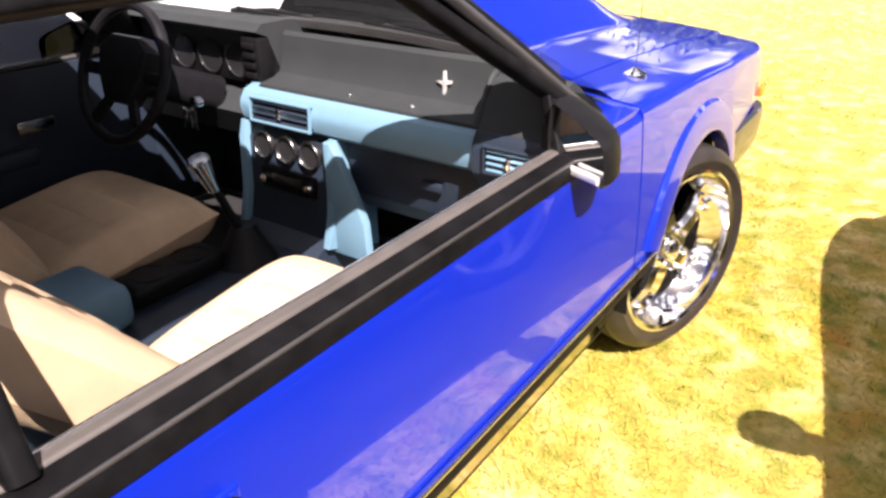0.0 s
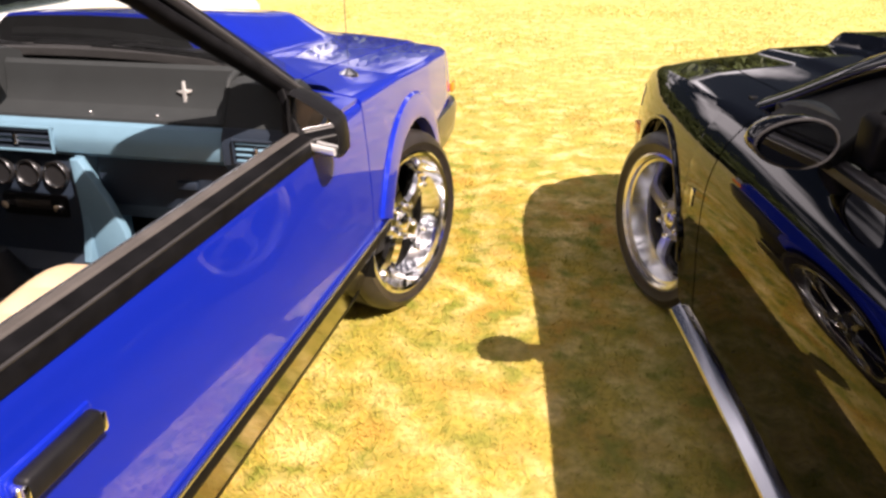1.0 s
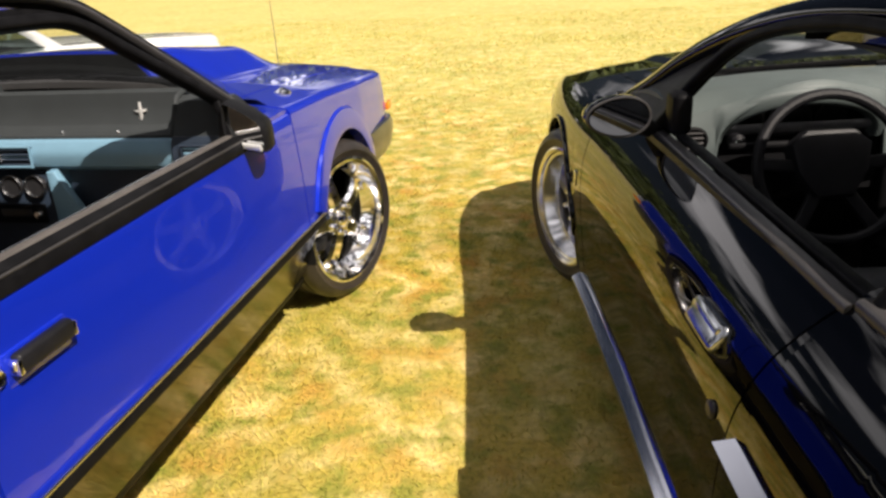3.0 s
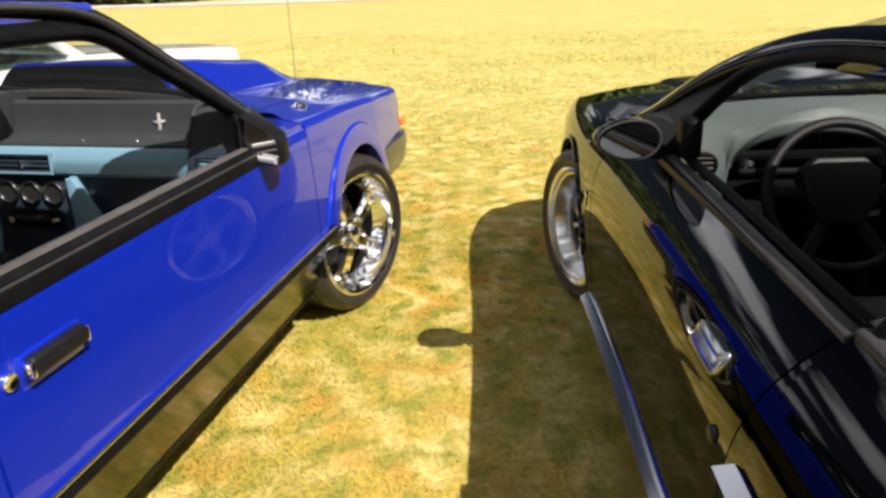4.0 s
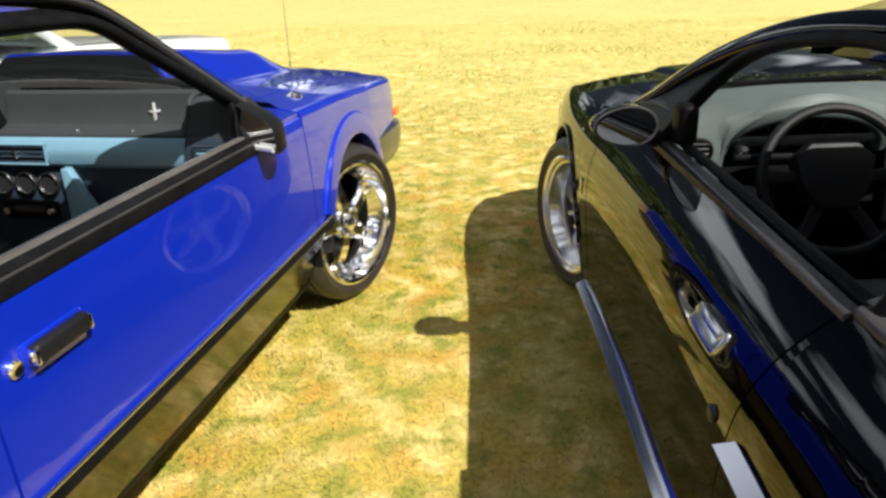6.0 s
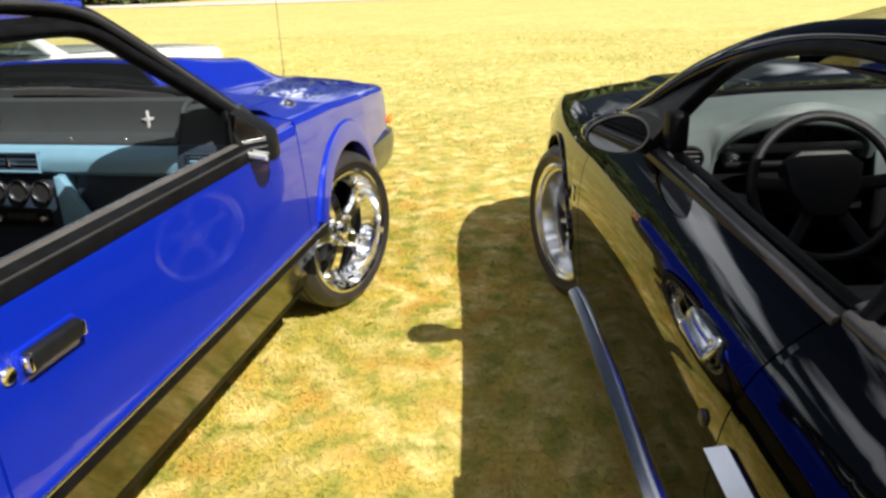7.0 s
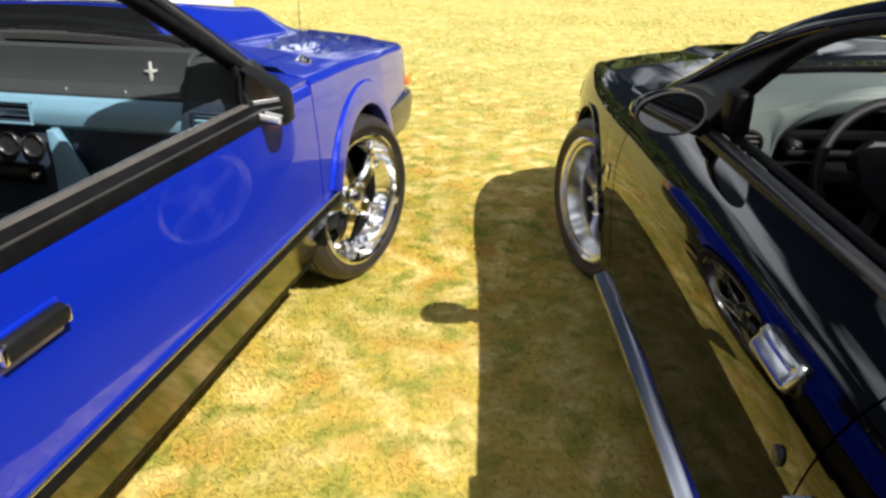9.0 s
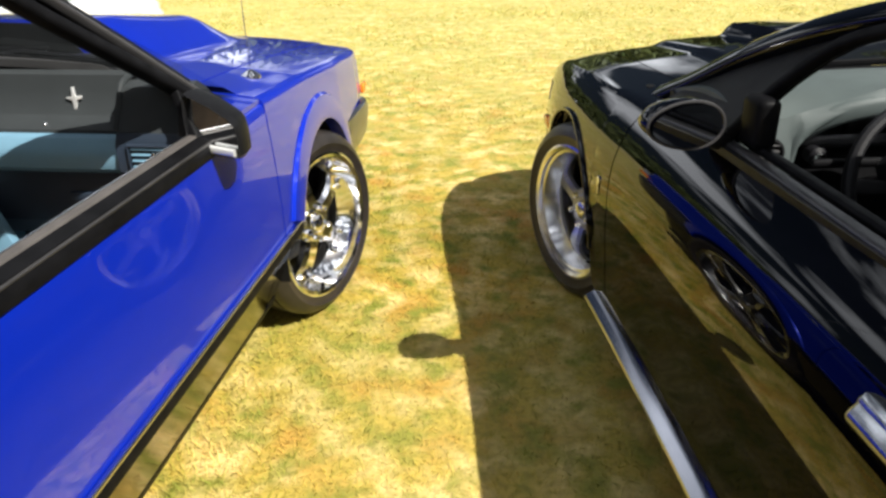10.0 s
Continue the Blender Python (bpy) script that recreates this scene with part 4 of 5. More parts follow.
    box_ob = dash_run(0.185, 0.585, glove, NAVY, "glove_box", "navy glove box lid")
    bm = B()
    box(bm, (0.45, -0.722, 0.675), (0.06, 0.012, 0.022), 0.004)
    part("glove_latch", bm, NAVY, box_ob)
    top = dash_run(-0.77, -0.13, [(-0.44, 0.89), (-0.49, 0.955), (-0.58, 0.990), (-0.675, 0.990), (-0.70, 0.972), (-0.66, 0.955), (-0.60, 0.80), (-0.70, 0.74), (-0.66, 0.66), (-0.50, 0.66)], DASHGREY, "instrument_hood", "grey instrument hood")
    bm = B()
    box(bm, (-0.40, -0.630, 0.875), (0.48, 0.02, 0.13), 0.006)
    cluster = part("instrument_cluster", bm, BLACKPL, car, "black instrument cluster")
    for x in (-0.52, -0.40, -0.28):
        part("dial", lathe(B(), [(0.052, 0), (0.052, -0.006), (0.047, -0.007), (0.046, -0.003), (0.001, -0.003)], 28, "y"), DIAL, cluster, "", pose(x, -0.642, 0.875))
    bm = B()
    box(bm, (-0.165, -0.672, 0.895), (0.07, 0.05, 0.12), 0.008)
    pod = part("switch_pod", bm, BLACKPL, car)
    for k in range(4):
        bm = B()
        box(bm, (-0.165, -0.700, 0.855 + 0.026 * k), (0.045, 0.012, 0.016), 0.003)
        part("switch", bm, BLACKPL, pod)
    # centre stack with gauges, radio
    stack = [(-0.58, 0.735), (-0.722, 0.735), (-0.745, 0.70), (-0.755, 0.55), (-0.775, 0.47), (-0.86, 0.42), (-0.86, 0.35), (-0.58, 0.33)]
    st = dash_run(-0.150, 0.150, stack, NAVY, "centre_panel", "navy centre stack")
    for s in (1, -1):
        bm = B()
        prism(bm, [(-0.60, 0.745), (-0.748, 0.745), (-0.762, 0.70), (-0.775, 0.55), (-0.80, 0.46), (-0.60, 0.40)], 0.022, Matrix(((0, 0, 1, s * 0.162 - 0.011), (1, 0, 0, 0), (0, 1, 0, 0), (0, 0, 0, 1))), 0.004)
        part("panel_cheek", bm, DASHBLUE, st, "slate blue stack side")
    bm = B()
    prism(bm, [(0.150, 0.742), (0.174, 0.742), (0.236, 0.635), (0.272, 0.545), (0.280, 0.44), (0.150, 0.44)], 0.024, pose(0, -0.748, 0, 90), 0.005)
    part("knee_panel", bm, DASHBLUE, st, "slate blue flared knee panel")
    for x in (-0.085, 0.0, 0.085):
        g = part("gauge", lathe(B(), [(0.036, 0.004), (0.037, -0.010), (0.032, -0.013), (0.030, -0.006), (0.001, -0.006)], 28, "y"), DIAL, st, "round auxiliary gauge", pose(x, -0.748, 0.690, -4))
        part("gauge_bezel", sweep(B(), [(0.034 * math.cos(a), -0.012, 0.034 * math.sin(a)) for a in [2 * math.pi * i / 28 for i in range(28)]], circle(0.0025, 6), (0, 1, 0), True), SMOKECHROME, g)
    bm = B()
    box(bm, (0, -0.752, 0.600), (0.20, 0.02, 0.062), 0.004)
    radio = part("car_radio", bm, BLACKPL, st, "black car radio")
    for x in (-0.082, 0.082):
        part("knob", lathe(B(), [(0.012, 0.002), (0.011, -0.014), (0.001, -0.015)], 16, "y"), CHROME, radio, "", pose(x, -0.762, 0.600))
    bm = B()
    box(bm, (0, -0.764, 0.605), (0.11, 0.004, 0.026), 0.001)
    part("radio_display", bm, DIAL, radio)
    # console, shifter, cup holder
    bm = B()
    box(bm, (0, -1.22, 0.37), (0.23, 0.86, 0.14), 0.02)
    console = part("centre_console", bm, NAVY, car, "navy centre console")
    bm = B()
    box(bm, (-0.05, -1.45, 0.495), (0.20, 0.34, 0.11), 0.03, seg=3)
    part("console_lid", bm, DASHBLUE, console, "padded console lid")
    bm = B()
    box(bm, (-0.06, -1.12, 0.465), (0.115, 0.27, 0.055), 0.02, seg=3)
    cup = part("cup_holder", bm, BLACKPL, car, "black twin cup holder on the console")
    for y in (-1.18, -1.06):
        part("cup_ring", lathe(B(), [(0.043, 0.026), (0.046, 0.032), (0.040, 0.033), (0.038, 0.026)], 28, "z"), BLACKPL, cup, "", pose(-0.06, y, 0.462))
    bm = B()
    bmesh.ops.create_cone(bm, cap_ends=True, segments=24, radius1=0.085, radius2=0.03, depth=0.11, matrix=Matrix.Translation((0.0, -0.93, 0.485)))
    part("shift_boot", bm, SATIN, console, "black leather shift boot")
    lever = part("gear_lever", sweep(B(), smooth_line([(0, -0.93, 0.50), (0.0, -0.97, 0.60), (0.03, -1.02, 0.68)], 4), circle(0.011, 10), (1, 0, 0)), BLACKPL, car, "gear lever with a polished knob")
    kn = lathe(B(), [(0.014, 0.0), (0.017, 0.03), (0.024, 0.075), (0.027, 0.09), (0.022, 0.096), (0.001, 0.097)], 20, "z")
    part("shift_knob", kn, POLISHED, lever, "polished metal knob", Matrix.Translation((0.03, -1.02, 0.672)) @ Matrix.Rotation(radians(20), 4, "X"))
    # emblem on the pad: a plain bright running shape
    bm = B()
    prism(bm, [(-0.030, 0.004), (-0.006, 0.008), (-0.004, 0.034), (0.005, 0.036), (0.007, 0.009), (0.030, 0.010), (0.028, 0.002), (0.008, -0.003), (0.006, -0.040), (-0.004, -0.042), (-0.006, -0.005)], 0.005, pose(0.424, -0.626, 0.897, 86, 0, 0) @ Matrix.Diagonal((0.72, 0.85, 1, 1)), 0.001)
    part("dash_emblem", bm, BRIGHT, car, "small chrome emblem on the dash")
    for x in (0.18, 0.375):
        bm = B()
        bmesh.ops.create_uvsphere(bm, u_segments=10, v_segments=6, radius=0.006, matrix=Matrix.Translation((x, -0.690, 0.848)))
        part("trim_screw", bm, CHROME, car)
    steering_wheel(car, pose(-0.37, -0.95, 0.885, -22), 0.175, (0, 180, 235, 305), "black leather four-spoke steering wheel", SATIN)
    # keys in the column
    bm = B()
    lathe(bm, [(0.018, 0.01), (0.018, -0.008), (0.012, -0.012), (0.001, -0.012)], 16, "y")
    lock = part("ignition_lock", bm, CHROME, car, "ignition lock with hanging keys", pose(-0.24, -0.835, 0.80))
    for k, (dx, a) in enumerate(((0.0, 6), (0.012, -10), (-0.01, 18))):
        bm = B()
        box(bm, (0, 0, -0.018), (0.020, 0.003, 0.024), 0.001)
        box(bm, (0, 0, -0.045), (0.008, 0.002, 0.034))
        part("key", bm, POLISHED if k != 1 else STEEL, lock, "", pose(dx, -0.02 - 0.004 * k, -0.006, 0, a))
    seat(car, 0.455, -1.225, BEIGE, "tan cloth bucket seat", 40, wide=0.45)
    seat(car, -0.39, -1.15, BEIGE, "tan cloth bucket seat", 30)
    bm = B()
    box(bm, (0, -2.35, 0.55), (1.30, 0.16, 0.62), 0.05, seg=3)
    part("rear_seat", bm, NAVY, car, "navy rear seat back")
    for s in (1, -1):
        for y in (0.0, WB):
            turn = (-17 if y == 0 else 0) + (180 if s < 0 else 0)
            make_wheel(car, pose(s * 0.762, y, 0.325, 0, 0, turn), 0.325, 0.247, 0.235, "chrome", "chrome five-spoke wheel")
    return car


# ---- the black coupe ----
def make_black_car():
    car = thing("black_car", pose(1.750, 0.342, 0, 0, 0, 9.7), "black two-door coupe parked on the lawn, driver's window open", "car")
    WB = -2.573
    taper = [(-3.6, 0.76), (-3.2, 0.86), (-2.6, 0.915), (-2.1, 0.915), (-1.2, 0.895), (-0.6, 0.895), (-0.1, 0.905), (0.25, 0.895), (0.55, 0.855), (0.75, 0.80), (0.9, 0.70)]
    sec = [(0.15, -0.020), (0.25, -0.002), (0.35, 0.006), (0.45, 0.014), (0.55, 0.017), (0.60, 0.0153), (0.65, 0.010), (0.70, -0.0027), (0.73, -0.0147), (0.76, -0.0314), (0.80, -0.063), (0.835, -0.099), (0.86, -0.128)]
    def X(y, z):
        return curve(taper, y) + curve(sec, z)
    ztop_t = [(-3.5, 0.86), (-2.4, 0.90), (-1.9, 0.86), (-0.5, 0.825), (0.1, 0.808), (0.5, 0.775), (0.8, 0.715), (0.95, 0.64)]
    def ztop(y):
        return lerp(ztop_t, y)
    def soft(t):
        t = min(1, max(0, t))
        return t * t * (3 - 2 * t)
    def H(x, y):
        return ztop(y) + 0.066 * (1 - (x / 0.80) ** 2)
    def hood_z(x, y):
        dome = 0.018 * soft((0.47 - abs(x)) / 0.05) * soft((0.75 - y) / 0.3)
        scoop = 0.050 * soft((0.23 - abs(x)) / 0.05) * soft((0.48 - y) / 0.04) * soft((y + 0.25) / 0.5)
        return H(x, y) + dome + scoop
    AR, ZC = 0.352, 0.325
    for s in (-1, 1):
        near = s < 0
        def over(y):
            z = ztop(y)
            x = X(y, min(z - 0.035, 0.80))
            x0 = min(0.66, x - 0.11)
            return [(x - 0.012, z - 0.020), (x - 0.03, z - 0.006), (x - 0.06, H(x - 0.06, y) - 0.004), ((x - 0.06 + x0) / 2, H((x - 0.06 + x0) / 2, y)), (x0, H(x0, y)), (x0 - 0.002, H(x0, y) - 0.03)]
        part("front_fender", side_panel(X, arch_steps(-0.516, 0.78, [0.0], AR), lambda y: arch_low(y, 0.30 if y > 0 else 0.19, [0.0], ZC, AR), lambda y: min(ztop(y) - 0.035, 0.80), s, nz=22, over=over), BLACK, car)
        # the door is cut by the sloped rear edge
        def rear(z):
            return -1.945 - 0.03 * (z - 0.7) / 0.15
        bm = B()
        zs = steps(0.20, 0.835, 44)
        surf(bm, lambda u, z: (s * X(-0.524 + (rear(z) + 0.524) * u, z), -0.524 + (rear(z) + 0.524) * u, z), steps(0, 1, 30), zs, (-s * 0.012, 0, 0))
        door = part("door", bm, BLACK, car)
        part("rear_quarter", side_panel(X, arch_steps(-3.30, -1.984, [WB], AR + 0.01), lambda y: arch_low(y, 0.20, [WB], ZC, AR + 0.01), lambda y: 0.835, s, nz=28, over=lambda y: [(X(y, 0.835) - 0.03, 0.862), (X(y, 0.835) - 0.09, 0.885)]), BLACK, car)
        bm = B()
        surf(bm, lambda u, z: (s * (X(-2.0, z) - 0.0005), rear(z) - 0.006 - u * (rear(z) - 0.006 + 1.9845), z), [0, 1], zs, (-s * 0.012, 0, 0))
        part("quarter_edge", bm, BLACK, car)
        # side scoop behind the door
        bm = B()
        surf(bm, lambda y, v: (s * (X(y, 0.58) + 0.026 - 0.088 * v), y - 0.05 * v, 0.602 + 0.052 * v + 0.03 * (y + 1.945)), steps(-2.42, -1.945, 8), steps(0, 1, 5), (-s * 0.03, 0, -0.02))
        part("side_scoop", bm, SKIRT, car, "glossy black side scoop ledge, sky sheen in its colour")
        # skirt
        bm = B()
        sweep(bm, [(s * (lerp(taper, y) + 0.018), y, 0.19) for y in steps(-2.19, -0.37, 14)], [(s * a, b) for a, b in ((-0.09, -0.050), (-0.018, -0.050), (-0.006, -0.043), (-0.002, -0.035), (-0.005, -0.028), (-0.024, -0.016), (-0.046, -0.004), (-0.09, 0.006))])
        part("side_skirt", bm, SKIRT, car, "glossy black side skirt, sky sheen in its colour")
        for c in (0.0, WB):
            bm = B()
            surf(bm, lambda a, k: (s * (0.875 - 0.32 * k), c + (AR - 0.002) * math.cos(a), ZC + (AR - 0.002) * math.sin(a)), [radians(d) for d in range(-12, 193, 12)], [0, 1])
            part("wheel_well", bm, BLACKPL, car)
            line = [(s * (X(c + AR * math.cos(a), min(0.69, ZC + AR * math.sin(a))) - 0.001), c + (AR + 0.006) * math.cos(a), ZC + (AR + 0.006) * math.sin(a)) for a in [radians(d) for d in range(0, 181, 9)]]
            part("arch_lip", sweep(B(), line, rounded(0.014, 0.022, 0.005), (s, 0, 0)), BLACK, car)
        # mirror: an oval pod on a short foot
        bm = B()
        rows = [(0.0, 0.92), (0.02, 1.0), (0.05, 0.98), (0.085, 0.80), (0.105, 0.50), (0.112, 0.05)]
        rings = []
        for d, k in rows:
            rings.append([bm.verts.new((s * (0.901 + (0.084 * k + 0.004) * math.cos(a)), -0.995 + d, 0.893 + 0.050 * k * math.sin(a) * (1.0 - 0.15 * math.cos(a)))) for a in [2 * math.pi * i / 28 for i in range(28)]])
        for p, q in zip(rings, rings[1:]):
            for j in range(28):
                bm.faces.new((p[j], p[(j + 1) % 28], q[(j + 1) % 28], q[j]))
        bm.faces.new(rings[-1])
        bm.faces.new(rings[0])
        mirror = part("wing_mirror", bm, BLACK, car, "rounded black wing mirror")
        bm = B()
        vs = [bm.verts.new((s * (0.901 + 0.078 * math.cos(a)), -1.006 - 0.010 * math.cos(a), 0.893 + 0.0455 * math.sin(a) * (1.0 - 0.15 * math.cos(a)))) for a in [2 * math.pi * i / 28 for i in range(28)]]
        bm.faces.new(vs)
        part("mirror_glass", bm, MIRROR, mirror, "oval mirror glass")
        part("mirror_rim", sweep(B(), [v * 1.0 for v in [Vector((s * (0.901 + 0.082 * math.cos(a)), -0.996, 0.893 + 0.050 * math.sin(a) * (1.0 - 0.15 * math.cos(a)))) for a in [2 * math.pi * i / 40 for i in range(40)]]], circle(0.0035, 6), (0, 1, 0), True), GREYTRIM, mirror)
        bm = B()
        sweep(bm, [(s * 0.80, -0.93, 0.842), (s * 0.84, -0.95, 0.86), (s * 0.87, -0.965, 0.885)], rounded(0.075, 0.045, 0.015), (0, 0, 1))
        part("mirror_foot", bm, BLACKPL, mirror)
        # belt strip, window frame, pillars
        bm = B()
        sweep(bm, [(s * (X(y, 0.835) - 0.012 * 1), y, 0.838 + 0.012 * (y + 2) * -0.2) for y in steps(-1.99, -0.92, 14)], rounded(0.030, 0.020, 0.007))
        part("belt_weatherstrip", bm, GREYTRIM, door, "satin grey-black belt strip")
        bm = B()
        sweep(bm, [(s * (X(y, 0.835) - 0.045), y, 0.846) for y in steps(-1.99, -0.95, 14)], rounded(0.026, 0.016, 0.006))
        part("inner_sill", bm, RUBBER, door)
        bm = B()
        sweep(bm, [(s * (X(y, 0.835) - 0.03), y, 0.850) for y in steps(-2.9, -2.0, 12)], rounded(0.05, 0.022, 0.008))
        part("quarter_belt", bm, GREYTRIM, car)
        opening = [(0.79, -0.95, 0.852), (0.765, -0.965, 0.89), (0.738, -0.990, 0.945), (0.683, -1.055, 1.032), (0.652, -1.12, 1.080), (0.624, -1.26, 1.122), (0.608, -1.43, 1.145), (0.603, -1.58, 1.152), (0.608, -1.85, 1.142), (0.64, -2.0, 1.09), (0.72, -2.03, 0.97), (0.785, -2.02, 0.855)]
        frame_line = smooth_line([(s * x, y, z) for x, y, z in opening], 4)
        part("window_seal", sweep(B(), frame_line, rounded(0.026, 0.026, 0.008), (s * 0.85, 0, 0.5)), RUBBER, door, "thick black window seal")
        bm = B()
        box(bm, (s * 0.752, -1.010, 0.902), (0.050, 0.085, 0.105), 0.016, seg=3)
        part("sail_cover", bm, RUBBER, door, "black inner mirror cover")
        outer = [(0.735, -0.38, 0.838), (0.70, -0.52, 0.905), (0.655, -0.74, 1.015), (0.615, -0.98, 1.105), (0.580, -1.22, 1.165), (0.562, -1.45, 1.192), (0.555, -1.75, 1.200), (0.57, -2.1, 1.178), (0.62, -2.6, 1.06), (0.67, -2.95, 0.93)]
        out_line = smooth_line([(s * x, y, z) for x, y, z in outer], 5)
        def at_y(line, y, i):
            return lerp(sorted((p[1], p[i]) for p in line), y)
        low = [(0.795, -0.50, 0.846), (0.795, -0.93, 0.850)] + opening[1:10]
        bm = B()
        surf(bm, lambda y, v: (s * (at_y(low, y, 0) * (1 - v) + at_y(outer, y, 0) * v - 0.006), y, at_y(low, y, 2) * (1 - v) + (at_y(outer, y, 2) - 0.02) * v), steps(-1.98, -0.56, 34), steps(0, 1, 4), (-s * 0.02, 0, -0.006))
        part("frame_panel", bm, BLACKPL, door, "black door frame")
        part("pillar", sweep(B(), [v + Vector((s * 0.006, -0.006, -0.022)) for v in out_line], rounded(0.060, 0.044, 0.016), (s * 0.62, 0, 0.78)), BLACK, car, "glossy black roof pillar")
        bm = B()
        surf(bm, lambda u, v: (s * (0.79 - 0.16 * v), -2.06 - u * (0.62 - 0.30 * v), 0.862 + (0.24 - 0.08 * u) * v), steps(0, 1, 5), steps(0, 1, 5), (-s * 0.01, 0, 0))
        q = part("quarter_glass", bm, TINTED, car)
        q.visible_shadow = False
        bm = B()
        surf(bm, lambda y, z: (s * (0.79 - 0.02 * math.sin((z - 0.3) * 6)), y, z), steps(-1.97, -0.60, 8), steps(0.28, 0.84, 8), (s * 0.02, 0, 0))
        card = part("door_card", bm, BLACKPL, door, "black door card")
        bm = B()
        box(bm, (s * 0.755, -1.40, 0.62), (0.06, 0.55, 0.06), 0.02)
        part("armrest", bm, GREYLEATHER, card)
        # handle and lock
        hx = X(-1.79, 0.704)
        bm = B()
        box(bm, (0, 0, 0), (0.028, 0.132, 0.054), 0.012, seg=3)
        handle = part("door_handle", bm, SMOKECHROME, car, "bright chrome door handle", pose(s * (hx + 0.004), -1.765, 0.704, 0, -s * 40, 0))
        bm = B()
        box(bm, (s * 0.014, 0, 0.012), (0.010, 0.120, 0.020), 0.005)
        part("pull", bm, SMOKECHROME, handle)
        part("door_lock", lathe(B(), [(0.016, -0.006), (0.016, 0.004), (0.011, 0.007), (0.001, 0.006)], 20), STEEL, car, "dull key lock", Matrix.Translation((s * X(-1.86, 0.60), -1.86, 0.600)) @ Matrix.Diagonal((s, 1, 1, 1)))
        # fender badge and lamps
        bm = B()
        box(bm, (0, 0, 0), (0.006, 0.018, 0.055), 0.002)
        part("fender_badge", bm, CHROME, car, "small bright fender badge", pose(s * (X(-0.44, 0.56) + 0.002), -0.43, 0.565, 0, 0, 0))
        bm = B()
        surf(bm, lambda u, v: (s * (X(0.55 + 0.225 * u, 0.600 + 0.075 * v * (1 - 0.3 * u)) + 0.003), 0.55 + 0.225 * u, 0.600 + 0.075 * v * (1 - 0.3 * u)), steps(0, 1, 8), steps(0, 1, 4), (-s * 0.02, 0, 0))
        part("headlight", bm, LAMP, car, "clear swept-back headlamp")
        bm = B()
        box(bm, (s * (X(0.58, 0.50) + 0.001), 0.58, 0.50), (0.022, 0.10, 0.04), 0.007)
        part("marker_lamp", bm, AMBER, car, "amber side marker lamp")
        bm = B()
        box(bm, (s * 0.60, -3.50, 0.70), (0.40, 0.04, 0.15), 0.015)
        part("tail_lamp", bm, RED, car, "red tail lamp")
    bm = B()
    surf(bm, lambda x, y: (x, y, hood_z(x, y)), steps(-0.655, 0.655, 66), steps(-0.36, 0.70, 46), (0, 0, -0.02))
    part("hood", bm, BLACK, car, "black hood with a raised centre scoop")
    bm = B()
    surf(bm, lambda u, v: ((u - 0.5) * 2 * (0.66 - 0.10 * v), 0.70 + 0.31 * v * (1 - 0.35 * ((u - 0.5) * 2) ** 2), H((u - 0.5) * 1.3, 0.70) - 0.03 * v - 0.085 * v * v), steps(0, 1, 16), steps(0, 1, 6), (0, 0, -0.02))
    part("header_panel", bm, BLACK, car)
    part("front_bumper", wrap_bumper(0.862, 1.08, 0.36, [(0.16, -0.06), (0.24, 0.0), (0.42, 0.01), (0.54, 0.0), (0.60, -0.02), (0.645, -0.08)], 0.55), BLACK, car, "glossy black front bumper")
    part("rear_bumper", wrap_bumper(0.90, -3.66, -2.95, [(0.22, -0.05), (0.40, 0.0), (0.60, 0.0), (0.75, -0.02), (0.86, -0.07)], 0.5, sign=-1), BLACK, car)
    bm = B()
    surf(bm, lambda x, y: (x, y, 0.93 - 0.05 * (x / 0.8) ** 2 - 0.03 * ((y + 3.2) / 0.4) ** 2), steps(-0.78, 0.78, 14), steps(-3.58, -2.92, 8), (0, 0, -0.02))
    part("trunk_lid", bm, BLACK, car)
    bm = B()
    surf(bm, lambda x, y: (x, y, 1.150 + 0.026 * (1 - (x / 0.57) ** 2) - 0.03 * ((y + 1.75) / 0.55) ** 2), steps(-0.565, 0.565, 20), steps(-2.28, -1.24, 14), (0, 0, -0.03))
    part("roof", bm, BLACK, car, "black roof panel")
    bm = B()
    surf(bm, lambda x, y: (x, y, 1.108 + 0.022 * (1 - (x / 0.57) ** 2)), steps(-0.56, 0.56, 10), steps(-2.25, -1.26, 8), (0, 0, -0.008))
    part("headliner", bm, DASHGREY, car)
    def screen(u, v):
        x = (u - 0.5) * 2
        w = 0.725 + (0.565 - 0.725) * v
        return (x * w, -0.36 - 0.14 * x * x - 0.90 * v + 0.09 * x * x * v, 0.885 - 0.035 * x * x + 0.365 * v - 0.035 * x * x * v + 0.05 * math.sin(math.pi * v))
    bm = B()
    surf(bm, screen, steps(0, 1, 20), steps(0, 1, 12))
    ws = part("windscreen", bm, PANE, car, "clear raked windscreen")
    ws.visible_shadow = False
    bm = B()
    surf(bm, lambda x, v: (x * (1 + 0.12 * v), -2.28 - 0.62 * v, 1.235 - 0.05 * (x / 0.57) ** 2 - 0.29 * v), steps(-0.57, 0.57, 10), steps(0, 1, 8))
    rg = part("rear_glass", bm, TINTED, car)
    rg.visible_shadow = False
    bm = B()
    surf(bm, lambda x, y: (x, y, H(x, -0.40) - 0.004 + 0.02 * (y + 0.4)), steps(-0.72, 0.72, 16), steps(-0.50, -0.362, 4), (0, 0, -0.02))
    part("cowl_panel", bm, BLACKPL, car)
